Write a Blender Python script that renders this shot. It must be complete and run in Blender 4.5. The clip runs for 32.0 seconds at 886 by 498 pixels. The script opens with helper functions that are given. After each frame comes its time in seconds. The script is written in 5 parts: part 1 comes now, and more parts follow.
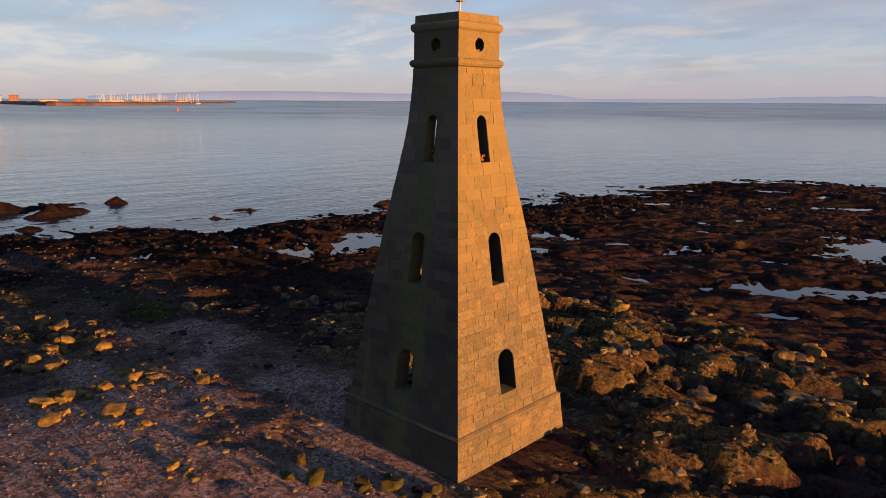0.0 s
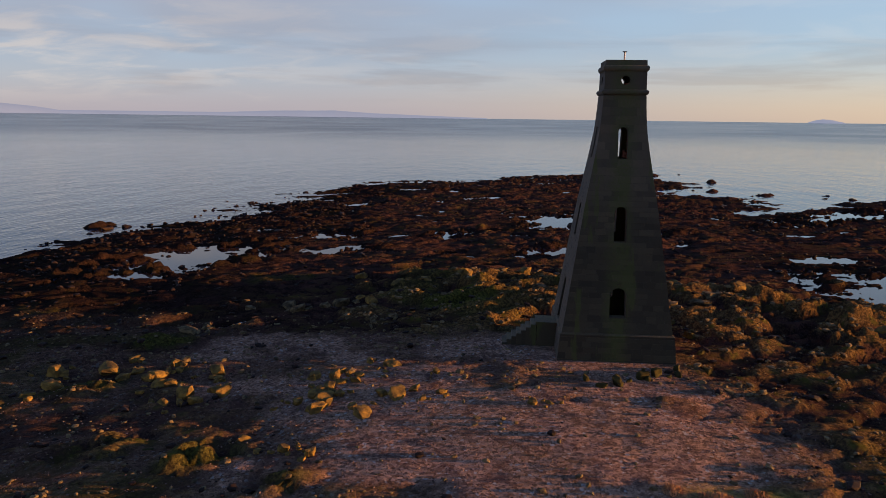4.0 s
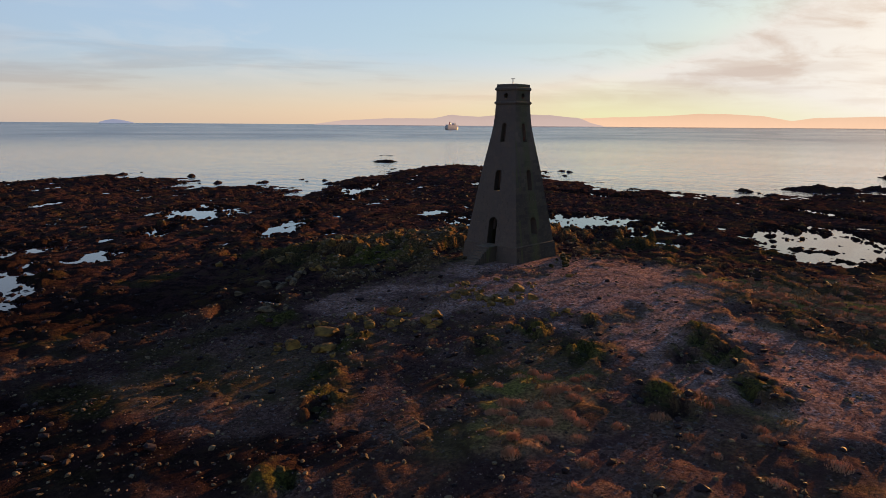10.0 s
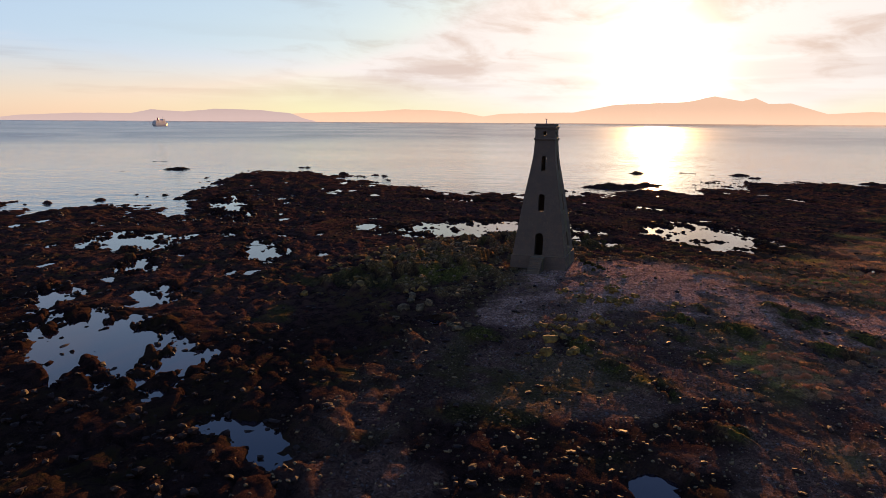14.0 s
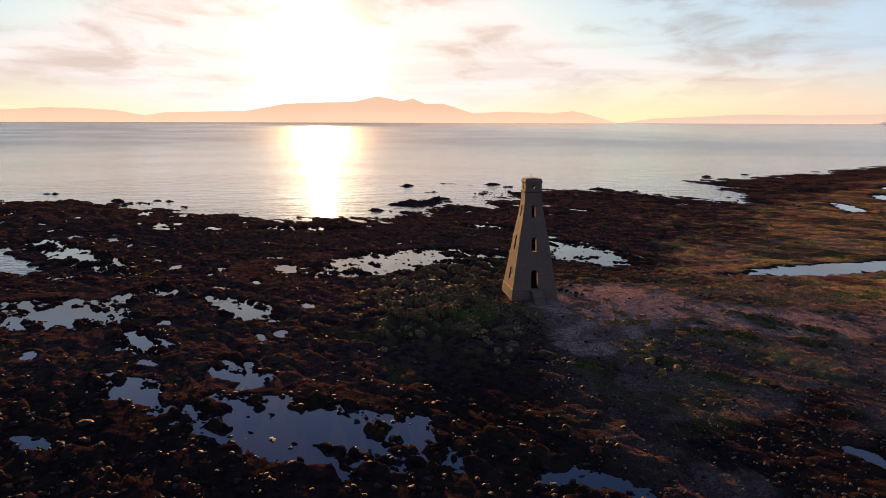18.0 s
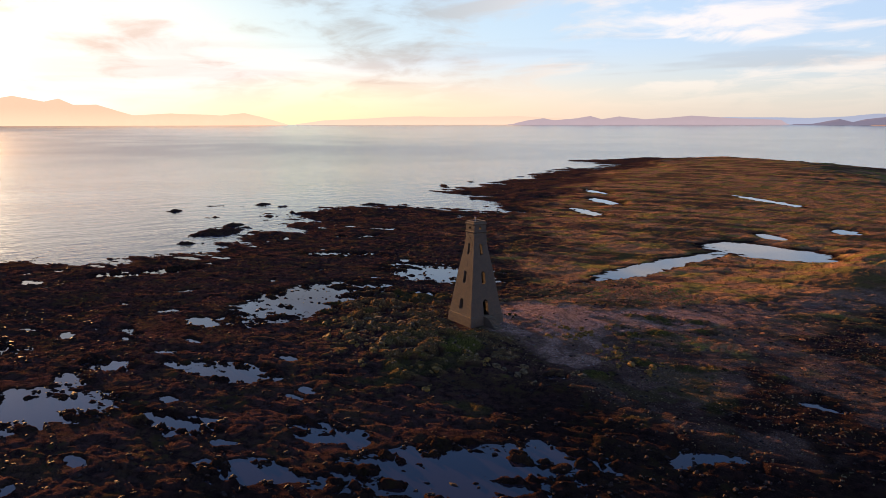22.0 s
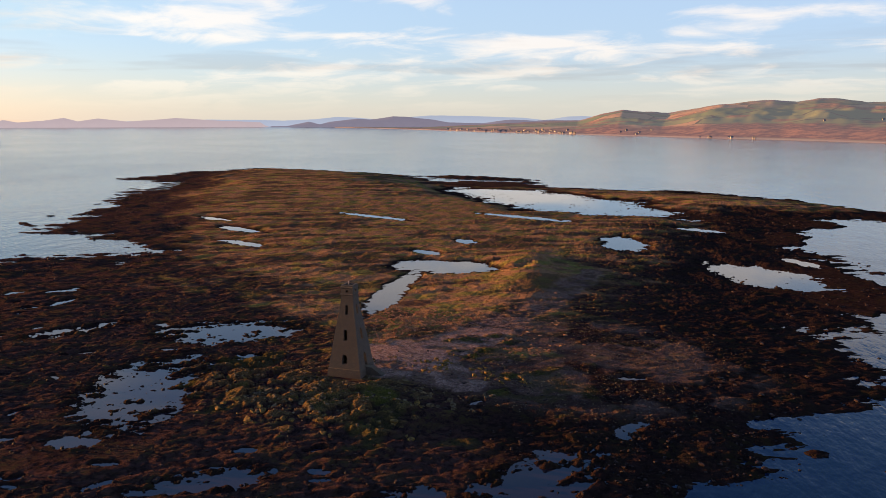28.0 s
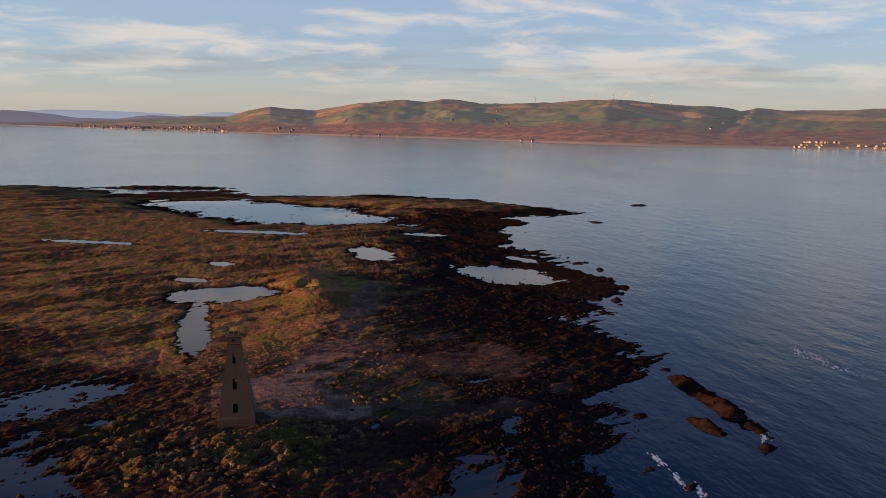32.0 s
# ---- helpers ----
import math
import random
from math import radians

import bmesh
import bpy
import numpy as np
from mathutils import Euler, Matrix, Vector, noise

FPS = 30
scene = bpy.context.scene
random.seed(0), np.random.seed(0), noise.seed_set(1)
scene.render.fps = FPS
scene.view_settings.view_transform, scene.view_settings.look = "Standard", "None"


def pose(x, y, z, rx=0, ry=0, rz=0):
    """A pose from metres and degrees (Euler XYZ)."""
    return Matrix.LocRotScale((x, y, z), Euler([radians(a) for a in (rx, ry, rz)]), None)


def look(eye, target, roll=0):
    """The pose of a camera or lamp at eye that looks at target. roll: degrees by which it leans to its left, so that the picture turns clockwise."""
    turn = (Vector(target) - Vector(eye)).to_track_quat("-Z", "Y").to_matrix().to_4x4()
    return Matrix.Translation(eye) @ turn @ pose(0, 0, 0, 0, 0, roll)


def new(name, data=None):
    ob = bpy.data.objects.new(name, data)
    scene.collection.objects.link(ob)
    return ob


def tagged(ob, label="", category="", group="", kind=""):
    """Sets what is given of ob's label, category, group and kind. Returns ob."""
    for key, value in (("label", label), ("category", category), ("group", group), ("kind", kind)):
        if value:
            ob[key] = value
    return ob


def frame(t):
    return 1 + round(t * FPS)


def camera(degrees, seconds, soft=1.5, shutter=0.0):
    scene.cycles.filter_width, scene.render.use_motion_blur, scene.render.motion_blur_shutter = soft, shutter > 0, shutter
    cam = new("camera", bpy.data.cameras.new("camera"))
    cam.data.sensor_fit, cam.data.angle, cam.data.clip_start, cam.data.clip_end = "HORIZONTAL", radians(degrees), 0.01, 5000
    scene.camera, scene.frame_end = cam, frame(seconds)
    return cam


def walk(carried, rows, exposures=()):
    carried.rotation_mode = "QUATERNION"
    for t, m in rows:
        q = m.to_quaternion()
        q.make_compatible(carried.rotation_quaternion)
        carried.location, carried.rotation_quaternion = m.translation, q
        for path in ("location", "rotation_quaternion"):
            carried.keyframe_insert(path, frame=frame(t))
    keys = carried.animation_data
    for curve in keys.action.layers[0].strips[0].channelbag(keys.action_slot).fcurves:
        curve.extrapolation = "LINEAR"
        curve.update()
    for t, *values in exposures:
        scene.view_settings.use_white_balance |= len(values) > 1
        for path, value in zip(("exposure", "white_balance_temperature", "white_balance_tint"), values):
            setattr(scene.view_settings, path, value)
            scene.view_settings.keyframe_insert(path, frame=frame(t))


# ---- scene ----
cam = camera(63.7, 32.0, soft=0.6)

# seconds, x, y, z, heading (to the left of +y), tilt, lean
PATH = [
    (0.0, 18.22, -19.67, 13.00, 43.79, -11.70, 0.32),
    (0.5, 15.49, -22.47, 12.93, 38.03, -11.61, 0.43),
    (1.0, 12.66, -25.28, 12.89, 32.47, -11.48, 0.53),
    (1.5, 9.70, -28.02, 12.89, 27.16, -11.30, 0.62),
    (2.0, 6.59, -30.68, 12.90, 22.14, -11.10, 0.69),
    (2.5, 3.37, -33.25, 12.92, 17.41, -10.90, 0.74),
    (3.0, 0.13, -35.73, 12.89, 12.85, -10.75, 0.77),
    (3.5, -3.13, -38.12, 12.86, 8.46, -10.59, 0.78),
    (5.5, -16.93, -45.03, 12.79, -6.46, -9.99, 0.64),
    (6.0, -21.11, -45.85, 12.75, -11.22, -10.02, 0.72),
    (6.5, -25.25, -46.11, 12.76, -15.82, -10.03, 0.87),
    (7.0, -29.43, -46.14, 12.72, -20.66, -10.02, 0.98),
    (7.5, -33.75, -45.96, 12.63, -25.33, -9.96, 1.00),
    (8.0, -37.94, -45.30, 12.51, -30.10, -9.88, 0.91),
    (8.5, -42.05, -44.40, 12.42, -34.71, -9.85, 0.77),
    (9.0, -46.07, -43.26, 12.35, -39.34, -9.89, 0.63),
    (9.5, -49.95, -41.80, 12.31, -43.83, -9.83, 0.48),
    (10.0, -53.77, -39.93, 12.26, -47.99, -9.82, 0.43),
    (10.5, -57.48, -37.78, 12.27, -51.89, -9.87, 0.48),
    (11.0, -60.96, -35.32, 12.39, -53.80, -9.92, 0.58),
    (11.5, -64.32, -32.59, 12.66, -54.75, -9.94, 0.65),
    (12.0, -67.47, -29.60, 13.08, -57.91, -9.94, 0.62),
    (12.5, -70.66, -26.41, 13.64, -61.68, -9.99, 0.49),
    (13.0, -73.84, -22.93, 14.32, -64.69, -10.10, 0.33),
    (13.5, -76.92, -19.32, 15.19, -67.81, -10.04, 0.33),
    (14.0, -79.93, -15.50, 16.13, -70.89, -10.10, 0.35),
    (14.5, -82.83, -11.44, 17.11, -74.04, -10.15, 0.37),
    (16.5, -90.44, 8.16, 20.69, -87.42, -10.21, 0.32),
    (17.0, -91.45, 13.09, 21.60, -90.56, -10.19, 0.29),
    (17.5, -92.23, 18.08, 22.51, -93.70, -10.18, 0.23),
    (18.0, -92.76, 23.04, 23.42, -96.87, -10.17, 0.17),
    (18.5, -93.09, 27.99, 24.32, -100.04, -10.15, 0.12),
    (19.0, -93.21, 32.97, 25.22, -103.32, -10.11, 0.08),
    (19.5, -92.97, 38.02, 26.05, -106.52, -10.12, 0.11),
    (20.0, -92.46, 43.05, 26.89, -109.77, -10.09, 0.12),
    (20.5, -91.78, 48.10, 27.79, -113.03, -10.06, 0.13),
    (21.0, -90.92, 53.15, 28.75, -116.28, -10.05, 0.05),
    (21.5, -89.83, 58.15, 29.78, -119.54, -10.06, -0.04),
    (22.0, -88.49, 63.05, 30.86, -122.79, -10.09, -0.09),
    (22.5, -86.89, 67.83, 31.97, -126.04, -10.11, -0.08),
    (23.0, -84.98, 72.51, 33.08, -129.31, -10.11, -0.05),
    (23.5, -82.73, 77.04, 34.16, -132.61, -10.08, 0.01),
    (24.0, -80.17, 81.36, 35.15, -135.93, -10.12, 0.09),
    (24.5, -77.37, 85.49, 36.13, -139.24, -10.13, 0.04),
    (25.0, -74.37, 89.49, 37.12, -142.54, -10.14, -0.03),
    (25.5, -71.16, 93.39, 38.12, -145.88, -10.12, -0.04),
    (27.5, -55.57, 107.24, 42.51, -159.27, -10.17, -0.01),
    (28.0, -51.38, 109.91, 43.58, -162.62, -10.12, -0.07),
    (28.5, -47.01, 112.48, 44.61, -165.98, -10.20, -0.03),
    (29.0, -42.55, 114.79, 45.66, -169.44, -10.22, 0.02),
    (29.5, -37.98, 116.81, 46.74, -172.90, -10.26, 0.09),
    (30.0, -33.30, 118.52, 47.87, -176.40, -10.29, 0.15),
    (30.5, -28.52, 119.95, 49.04, -179.90, -10.33, 0.20),
    (31.0, -23.67, 121.13, 50.25, -183.41, -10.38, 0.28),
    (31.5, -18.74, 122.14, 51.49, -186.97, -10.39, 0.36),
    (32.0, -13.75, 123.09, 52.74, -190.55, -10.41, 0.43),
]


def flown(x, y, z, heading, tilt, lean):
    h, p = radians(heading), radians(tilt)
    ahead = Vector((-math.sin(h) * math.cos(p), math.cos(h) * math.cos(p), math.sin(p)))
    return look((x, y, z), Vector((x, y, z)) + ahead * 10, lean)


walk(cam, [(t, flown(*row)) for t, *row in PATH], [(0.0, 1.42, 6500, 10), (6.0, 1.28, 6500, 10), (10.0, 1.36, 6500, 11), (13.0, 1.48, 6500, 16), (19.0, 1.58, 6500, 17), (22.0, 1.72, 6500, 16), (24.0, 1.82, 6500, 13), (28.0, 1.72, 6500, 10), (30.0, 1.52, 6500, 10), (32.0, 1.20, 6500, 10)])

# ---- light: a low sun over the sea and its evening sky ----
SUN_AZ, SUN_EL = -87.3, 4.2          # degrees left of +y, and above the horizon
SEA = -2.0
_az, _el = radians(SUN_AZ), radians(SUN_EL)
SUN_DIR = Vector((-math.sin(_az) * math.cos(_el), math.cos(_az) * math.cos(_el), math.sin(_el)))

world = bpy.data.worlds.new("evening_sky")
scene.world = world
world.use_nodes = True


def nodes_of(tree):
    tree.nodes.clear()

    def node(kind, operation="", use_clamp=False, data_type="", blend_type="", interpolation_type="", attribute_name=""):
        nd = tree.nodes.new(kind)
        if operation:
            nd.operation = operation
        if use_clamp:
            nd.use_clamp = True
        if data_type:
            nd.data_type, nd.blend_type = data_type, blend_type
        if interpolation_type:
            nd.interpolation_type = interpolation_type
        if attribute_name:
            nd.attribute_name = attribute_name
        return nd

    def link(a, b):
        tree.links.new(a, b)
    return node, link


def maths(node, link, op, a, b=None, c=None, clamp=False):
    nd = node("ShaderNodeMath", operation=op, use_clamp=clamp)
    for i, v in enumerate((a, b, c)):
        if v is None:
            continue
        if isinstance(v, (int, float)):
            nd.inputs[i].default_value = v
        else:
            link(v, nd.inputs[i])
    return nd.outputs[0]


def mixed(node, link, fac, a, b, kind="MIX"):
    nd = node("ShaderNodeMix", data_type="RGBA", blend_type=kind)
    for sock, v in ((nd.inputs[0], fac), (nd.inputs[6], a), (nd.inputs[7], b)):
        if isinstance(v, (int, float)):
            sock.default_value = v
        elif isinstance(v, tuple):
            sock.default_value = (*v, 1)
        else:
            link(v, sock)
    return nd.outputs[2]


def ramp(node, link, src, lo, hi):
    nd = node("ShaderNodeMapRange", interpolation_type="SMOOTHSTEP")
    nd.inputs[1].default_value, nd.inputs[2].default_value = lo, hi
    link(src, nd.inputs[0])
    return nd.outputs[0]


def noise_of(node, link, vec, scale, detail=4.0, rough=0.55, warp=0.0):
    nd = node("ShaderNodeTexNoise")
    nd.inputs["Scale"].default_value, nd.inputs["Detail"].default_value = scale, detail
    nd.inputs["Roughness"].default_value, nd.inputs["Distortion"].default_value = rough, warp
    link(vec, nd.inputs["Vector"])
    return nd.outputs[0]


def build_sky():
    node, link = nodes_of(world.node_tree)
    out = node("ShaderNodeOutputWorld")
    bg = node("ShaderNodeBackground")
    sky = node("ShaderNodeTexSky")
    sky.sky_type, sky.sun_disc = "NISHITA", False
    sky.sun_elevation, sky.sun_rotation = radians(SUN_EL), radians(-SUN_AZ)
    sky.altitude, sky.air_density, sky.dust_density, sky.ozone_density = 0, 1.0, 0.55, 3.0
    # thin high cloud, drawn out into streaks
    coord = node("ShaderNodeTexCoord").outputs["Generated"]
    split = node("ShaderNodeSeparateXYZ")
    link(coord, split.inputs[0])
    height = maths(node, link, "MAXIMUM", split.outputs[2], 0.0)
    far = maths(node, link, "ADD", height, 0.15)
    flat = node("ShaderNodeCombineXYZ")
    link(maths(node, link, "DIVIDE", split.outputs[0], far), flat.inputs[0])
    link(maths(node, link, "DIVIDE", split.outputs[1], far), flat.inputs[1])
    turn = node("ShaderNodeMapping")
    turn.inputs["Rotation"].default_value[2] = radians(28)
    turn.inputs["Scale"].default_value = (1.0, 1.3, 1)
    turn.inputs["Location"].default_value = (3.1, 1.7, 0)
    link(flat.outputs[0], turn.inputs[0])
    big = noise_of(node, link, turn.outputs[0], 0.62, 2.0, 0.5, 0.3)
    fine = noise_of(node, link, turn.outputs[0], 1.9, 7.0, 0.58, 0.45)
    both = maths(node, link, "ADD", maths(node, link, "MULTIPLY", big, 0.48), maths(node, link, "MULTIPLY", fine, 0.52))
    cover = ramp(node, link, both, 0.47, 0.60)
    cover = maths(node, link, "MULTIPLY", cover, ramp(node, link, split.outputs[2], 0.0, 0.10))
    cover = maths(node, link, "MULTIPLY", cover, maths(node, link, "MULTIPLY_ADD", ramp(node, link, split.outputs[2], 0.22, 0.45), -0.65, 0.80))

    def towards(way):
        nd = node("ShaderNodeVectorMath", operation="DOT_PRODUCT")
        link(coord, nd.inputs[0])
        nd.inputs[1].default_value = way
        return nd.outputs["Value"]
    # the sky is clearest between the south-west and the sun
    cover = maths(node, link, "MULTIPLY", cover, maths(node, link, "MULTIPLY_ADD", ramp(node, link, towards((0.35, 0.94, 0.0)), 0.55, 0.95), -0.82, 1.0))
    sunward = towards(tuple(SUN_DIR))
    # a thin veil of evening haze: peach towards the sun, lilac away from it, blue above
    low = mixed(node, link, ramp(node, link, sunward, -0.35, 0.75), (1.62, 1.60, 1.98), (2.55, 2.08, 1.65))
    low = mixed(node, link, ramp(node, link, towards((0.0, -1.0, 0.0)), 0.35, 0.9), low, (1.95, 2.02, 1.95))
    mid = mixed(node, link, ramp(node, link, sunward, -0.5, 0.8), (1.45, 1.86, 2.52), (1.50, 1.94, 2.45))
    veil = mixed(node, link, ramp(node, link, split.outputs[2], 0.005, 0.11), low, mid)
    veil = mixed(node, link, ramp(node, link, split.outputs[2], 0.14, 0.46), veil, (0.24, 0.62, 1.55))
    clear = mixed(node, link, 1.0, mixed(node, link, 1.0, sky.outputs[0], (0.48, 0.42, 0.45), "MULTIPLY"), veil, "ADD")
    clear = mixed(node, link, 1.0, clear, (3.95, 3.75, 3.45), "DARKEN")
    thick = mixed(node, link, 1.0, mixed(node, link, 1.0, clear, (0.62, 0.54, 0.46), "MULTIPLY"), (2.6, 2.1, 1.75), "DARKEN")
    lit = mixed(node, link, 1.0, thick, (2.7, 2.2, 1.80), "ADD")
    # against the sun the same clouds stand darker than the sky
    shaded = mixed(node, link, 1.0, clear, (0.74, 0.62, 0.56), "MULTIPLY")
    lit = mixed(node, link, ramp(node, link, sunward, 0.60, 0.88), lit, shaded)
    colour = mixed(node, link, cover, clear, lit)
    # a lilac sheet of stratus away from the sun
    sheet_of = maths(node, link, "MULTIPLY", ramp(node, link, towards((-0.64, 0.77, 0.0)), 0.45, 0.95), ramp(node, link, big, 0.30, 0.55))
    sheet_of = maths(node, link, "MULTIPLY", sheet_of, ramp(node, link, split.outputs[2], 0.03, 0.12))
    colour = mixed(node, link, maths(node, link, "MULTIPLY", sheet_of, 0.62), colour, (1.80, 1.74, 1.98))
    # low grey bars of stratus
    flatten = node("ShaderNodeMapping")
    flatten.inputs["Scale"].default_value = (2.6, 2.6, 30)
    flatten.inputs["Location"].default_value = (0.7, 2.3, 0.4)
    link(coord, flatten.inputs[0])
    bars = ramp(node, link, noise_of(node, link, flatten.outputs[0], 1.0, 5.0, 0.55, 0.2), 0.50, 0.62)
    bars = maths(node, link, "MULTIPLY", bars, maths(node, link, "MULTIPLY", ramp(node, link, split.outputs[2], 0.015, 0.05), ramp(node, link, split.outputs[2], 0.14, 0.06)))
    dull = mixed(node, link, 1.0, colour, (0.80, 0.73, 0.71), "MULTIPLY")
    colour = mixed(node, link, maths(node, link, "MULTIPLY", bars, 0.5), colour, dull)
    # the bright air round the sun
    glow = maths(node, link, "POWER", maths(node, link, "MAXIMUM", sunward, 0.0), 650.0)
    wide_glow = maths(node, link, "POWER", maths(node, link, "MAXIMUM", sunward, 0.0), 60.0)
    colour = mixed(node, link, wide_glow, colour, mixed(node, link, 1.0, colour, (1.1, 0.85, 0.5), "ADD"))
    colour = mixed(node, link, glow, colour, (17.0, 14.0, 9.5))
    link(colour, bg.inputs[0])
    bg.inputs[1].default_value = 0.085
    link(bg.outputs[0], out.inputs[0])


build_sky()

sun = new("sun", bpy.data.lights.new("sun", "SUN"))
sun.data.energy, sun.data.angle, sun.data.color = 5.0, radians(0.6), (1.0, 0.50, 0.155)
sun.matrix_world = look(SUN_DIR * 300, (0, 0, 0))


# ---- materials ----
def material(name):
    mat = bpy.data.materials.new(name)
    mat.use_nodes = True
    node, link = nodes_of(mat.node_tree)
    out = node("ShaderNodeOutputMaterial")
    bsdf = node("ShaderNodeBsdfPrincipled")
    link(bsdf.outputs[0], out.inputs[0])
    return mat, node, link, bsdf


def bump(node, link, bsdf, height, strength, distance):
    nd = node("ShaderNodeBump")
    nd.inputs["Strength"].default_value, nd.inputs["Distance"].default_value = strength, distance
    link(height, nd.inputs["Height"])
    link(nd.outputs[0], bsdf.inputs["Normal"])
    return nd


def simple(name, a, b, scale, rough=0.8, metal=0.0, depth=0.01, detail=6.0):
    """A grained surface between two colours."""
    mat, node, link, bsdf = material(name)
    at = node("ShaderNodeTexCoord").outputs["Object"]
    grain = noise_of(node, link, at, scale, detail, 0.65)
    wide = noise_of(node, link, at, scale * 0.13, 3.0)
    both = maths(node, link, "ADD", maths(node, link, "MULTIPLY", grain, 0.6), maths(node, link, "MULTIPLY", wide, 0.4))
    link(mixed(node, link, ramp(node, link, both, 0.36, 0.64), a, b), bsdf.inputs["Base Color"])
    bsdf.inputs["Roughness"].default_value, bsdf.inputs["Metallic"].default_value = rough, metal
    bsdf.inputs["Specular IOR Level"].default_value = 0.1 if rough > 0.6 else 0.5
    if depth:
        bump(node, link, bsdf, grain, 0.6, depth)
    return mat


def stone_material():
    """Weathered brown sandstone ashlar with lichen, soot and green algae."""
    mat, node, link, bsdf = material("sandstone")
    at = node("ShaderNodeTexCoord").outputs["Object"]
    geo = node("ShaderNodeNewGeometry")
    pos = geo.outputs["Position"]
    piece = node("ShaderNodeObjectInfo").outputs["Random"]
    island = geo.outputs["Random Per Island"]
    tone = maths(node, link, "FRACT", maths(node, link, "ADD", piece, island))
    grain = noise_of(node, link, pos, 9.0, 8.0, 0.7)
    wide = noise_of(node, link, pos, 0.8, 4.0, 0.6)
    colour = mixed(node, link, tone, (0.086, 0.059, 0.031), (0.150, 0.102, 0.050))
    colour = mixed(node, link, maths(node, link, "MULTIPLY", ramp(node, link, grain, 0.44, 0.62), 0.85), colour, (0.056, 0.038, 0.022))
    lichen = maths(node, link, "MULTIPLY", ramp(node, link, noise_of(node, link, pos, 3.2, 6.0, 0.7), 0.56, 0.68), ramp(node, link, wide, 0.42, 0.6))
    colour = mixed(node, link, maths(node, link, "MULTIPLY", lichen, 0.6), colour, (0.27, 0.165, 0.042))
    spots = ramp(node, link, noise_of(node, link, pos, 24.0, 3.0, 0.5), 0.66, 0.72)
    colour = mixed(node, link, maths(node, link, "MULTIPLY", spots, 0.55), colour, (0.34, 0.27, 0.17))
    # algae runs down in streaks
    streak = node("ShaderNodeMapping")
    streak.inputs["Scale"].default_value = (1.0, 1.0, 0.16)
    link(pos, streak.inputs[0])
    runs = ramp(node, link, noise_of(node, link, streak.outputs[0], 1.1, 5.0, 0.6), 0.52, 0.66)
    colour = mixed(node, link, maths(node, link, "MULTIPLY", runs, 0.28), colour, (0.062, 0.062, 0.026))
    rust = ramp(node, link, noise_of(node, link, pos, 1.1, 5.0, 0.6), 0.50, 0.64)
    colour = mixed(node, link, maths(node, link, "MULTIPLY", rust, 0.45), colour, (0.185, 0.100, 0.040))
    soot = ramp(node, link, noise_of(node, link, streak.outputs[0], 0.9, 5.0, 0.65), 0.5, 0.72)
    colour = mixed(node, link, maths(node, link, "MULTIPLY", soot, 0.38), colour, (0.07, 0.055, 0.04))
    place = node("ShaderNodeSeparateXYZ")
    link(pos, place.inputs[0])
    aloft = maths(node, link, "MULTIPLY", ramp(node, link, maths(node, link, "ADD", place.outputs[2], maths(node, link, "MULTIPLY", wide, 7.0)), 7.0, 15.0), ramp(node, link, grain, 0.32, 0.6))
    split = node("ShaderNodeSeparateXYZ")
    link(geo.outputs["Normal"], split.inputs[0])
    # golden lichen aloft is kept to the sunward face, painting its warm light
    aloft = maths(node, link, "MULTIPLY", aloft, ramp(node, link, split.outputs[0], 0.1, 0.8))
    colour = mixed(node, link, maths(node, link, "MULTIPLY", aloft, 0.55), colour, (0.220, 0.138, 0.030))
    # the damp side grown over with algae, its shade painted into the dark tones
    damp_shade = maths(node, link, "ADD", maths(node, link, "MULTIPLY", split.outputs[1], -1.0), maths(node, link, "MULTIPLY", wide, 0.5))
    damp_shade = maths(node, link, "MULTIPLY", ramp(node, link, damp_shade, 0.75, 1.05), 0.92)
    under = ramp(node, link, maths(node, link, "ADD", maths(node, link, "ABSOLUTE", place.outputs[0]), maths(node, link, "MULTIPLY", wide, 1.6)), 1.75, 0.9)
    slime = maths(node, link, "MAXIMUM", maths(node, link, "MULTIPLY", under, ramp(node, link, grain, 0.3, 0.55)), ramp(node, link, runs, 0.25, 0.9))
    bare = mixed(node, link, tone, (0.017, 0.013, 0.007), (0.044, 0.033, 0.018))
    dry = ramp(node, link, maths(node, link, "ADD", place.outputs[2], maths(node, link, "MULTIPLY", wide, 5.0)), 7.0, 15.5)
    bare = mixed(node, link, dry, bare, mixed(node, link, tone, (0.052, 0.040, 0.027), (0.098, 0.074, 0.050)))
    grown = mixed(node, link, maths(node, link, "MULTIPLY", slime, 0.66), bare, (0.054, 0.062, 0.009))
    colour = mixed(node, link, damp_shade, colour, grown)
    # shade of the face towards the pools, painted in as a darker tone
    pool_side_shade = maths(node, link, "ADD", split.outputs[1], maths(node, link, "MULTIPLY", maths(node, link, "SUBTRACT", wide, 0.5), 0.9))
    colour = mixed(node, link, maths(node, link, "MULTIPLY", ramp(node, link, pool_side_shade, 0.45, 0.9), 0.82), colour, (0.050, 0.039, 0.032))
    # the west face never sees the sun; its grey shade is painted in
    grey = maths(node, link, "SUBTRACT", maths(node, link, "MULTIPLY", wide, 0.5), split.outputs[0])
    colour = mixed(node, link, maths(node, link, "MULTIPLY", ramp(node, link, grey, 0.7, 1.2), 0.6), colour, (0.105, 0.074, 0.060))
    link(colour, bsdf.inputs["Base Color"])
    bsdf.inputs["Roughness"].default_value = 0.9
    bump(node, link, bsdf, grain, 0.7, 0.02)
    return mat


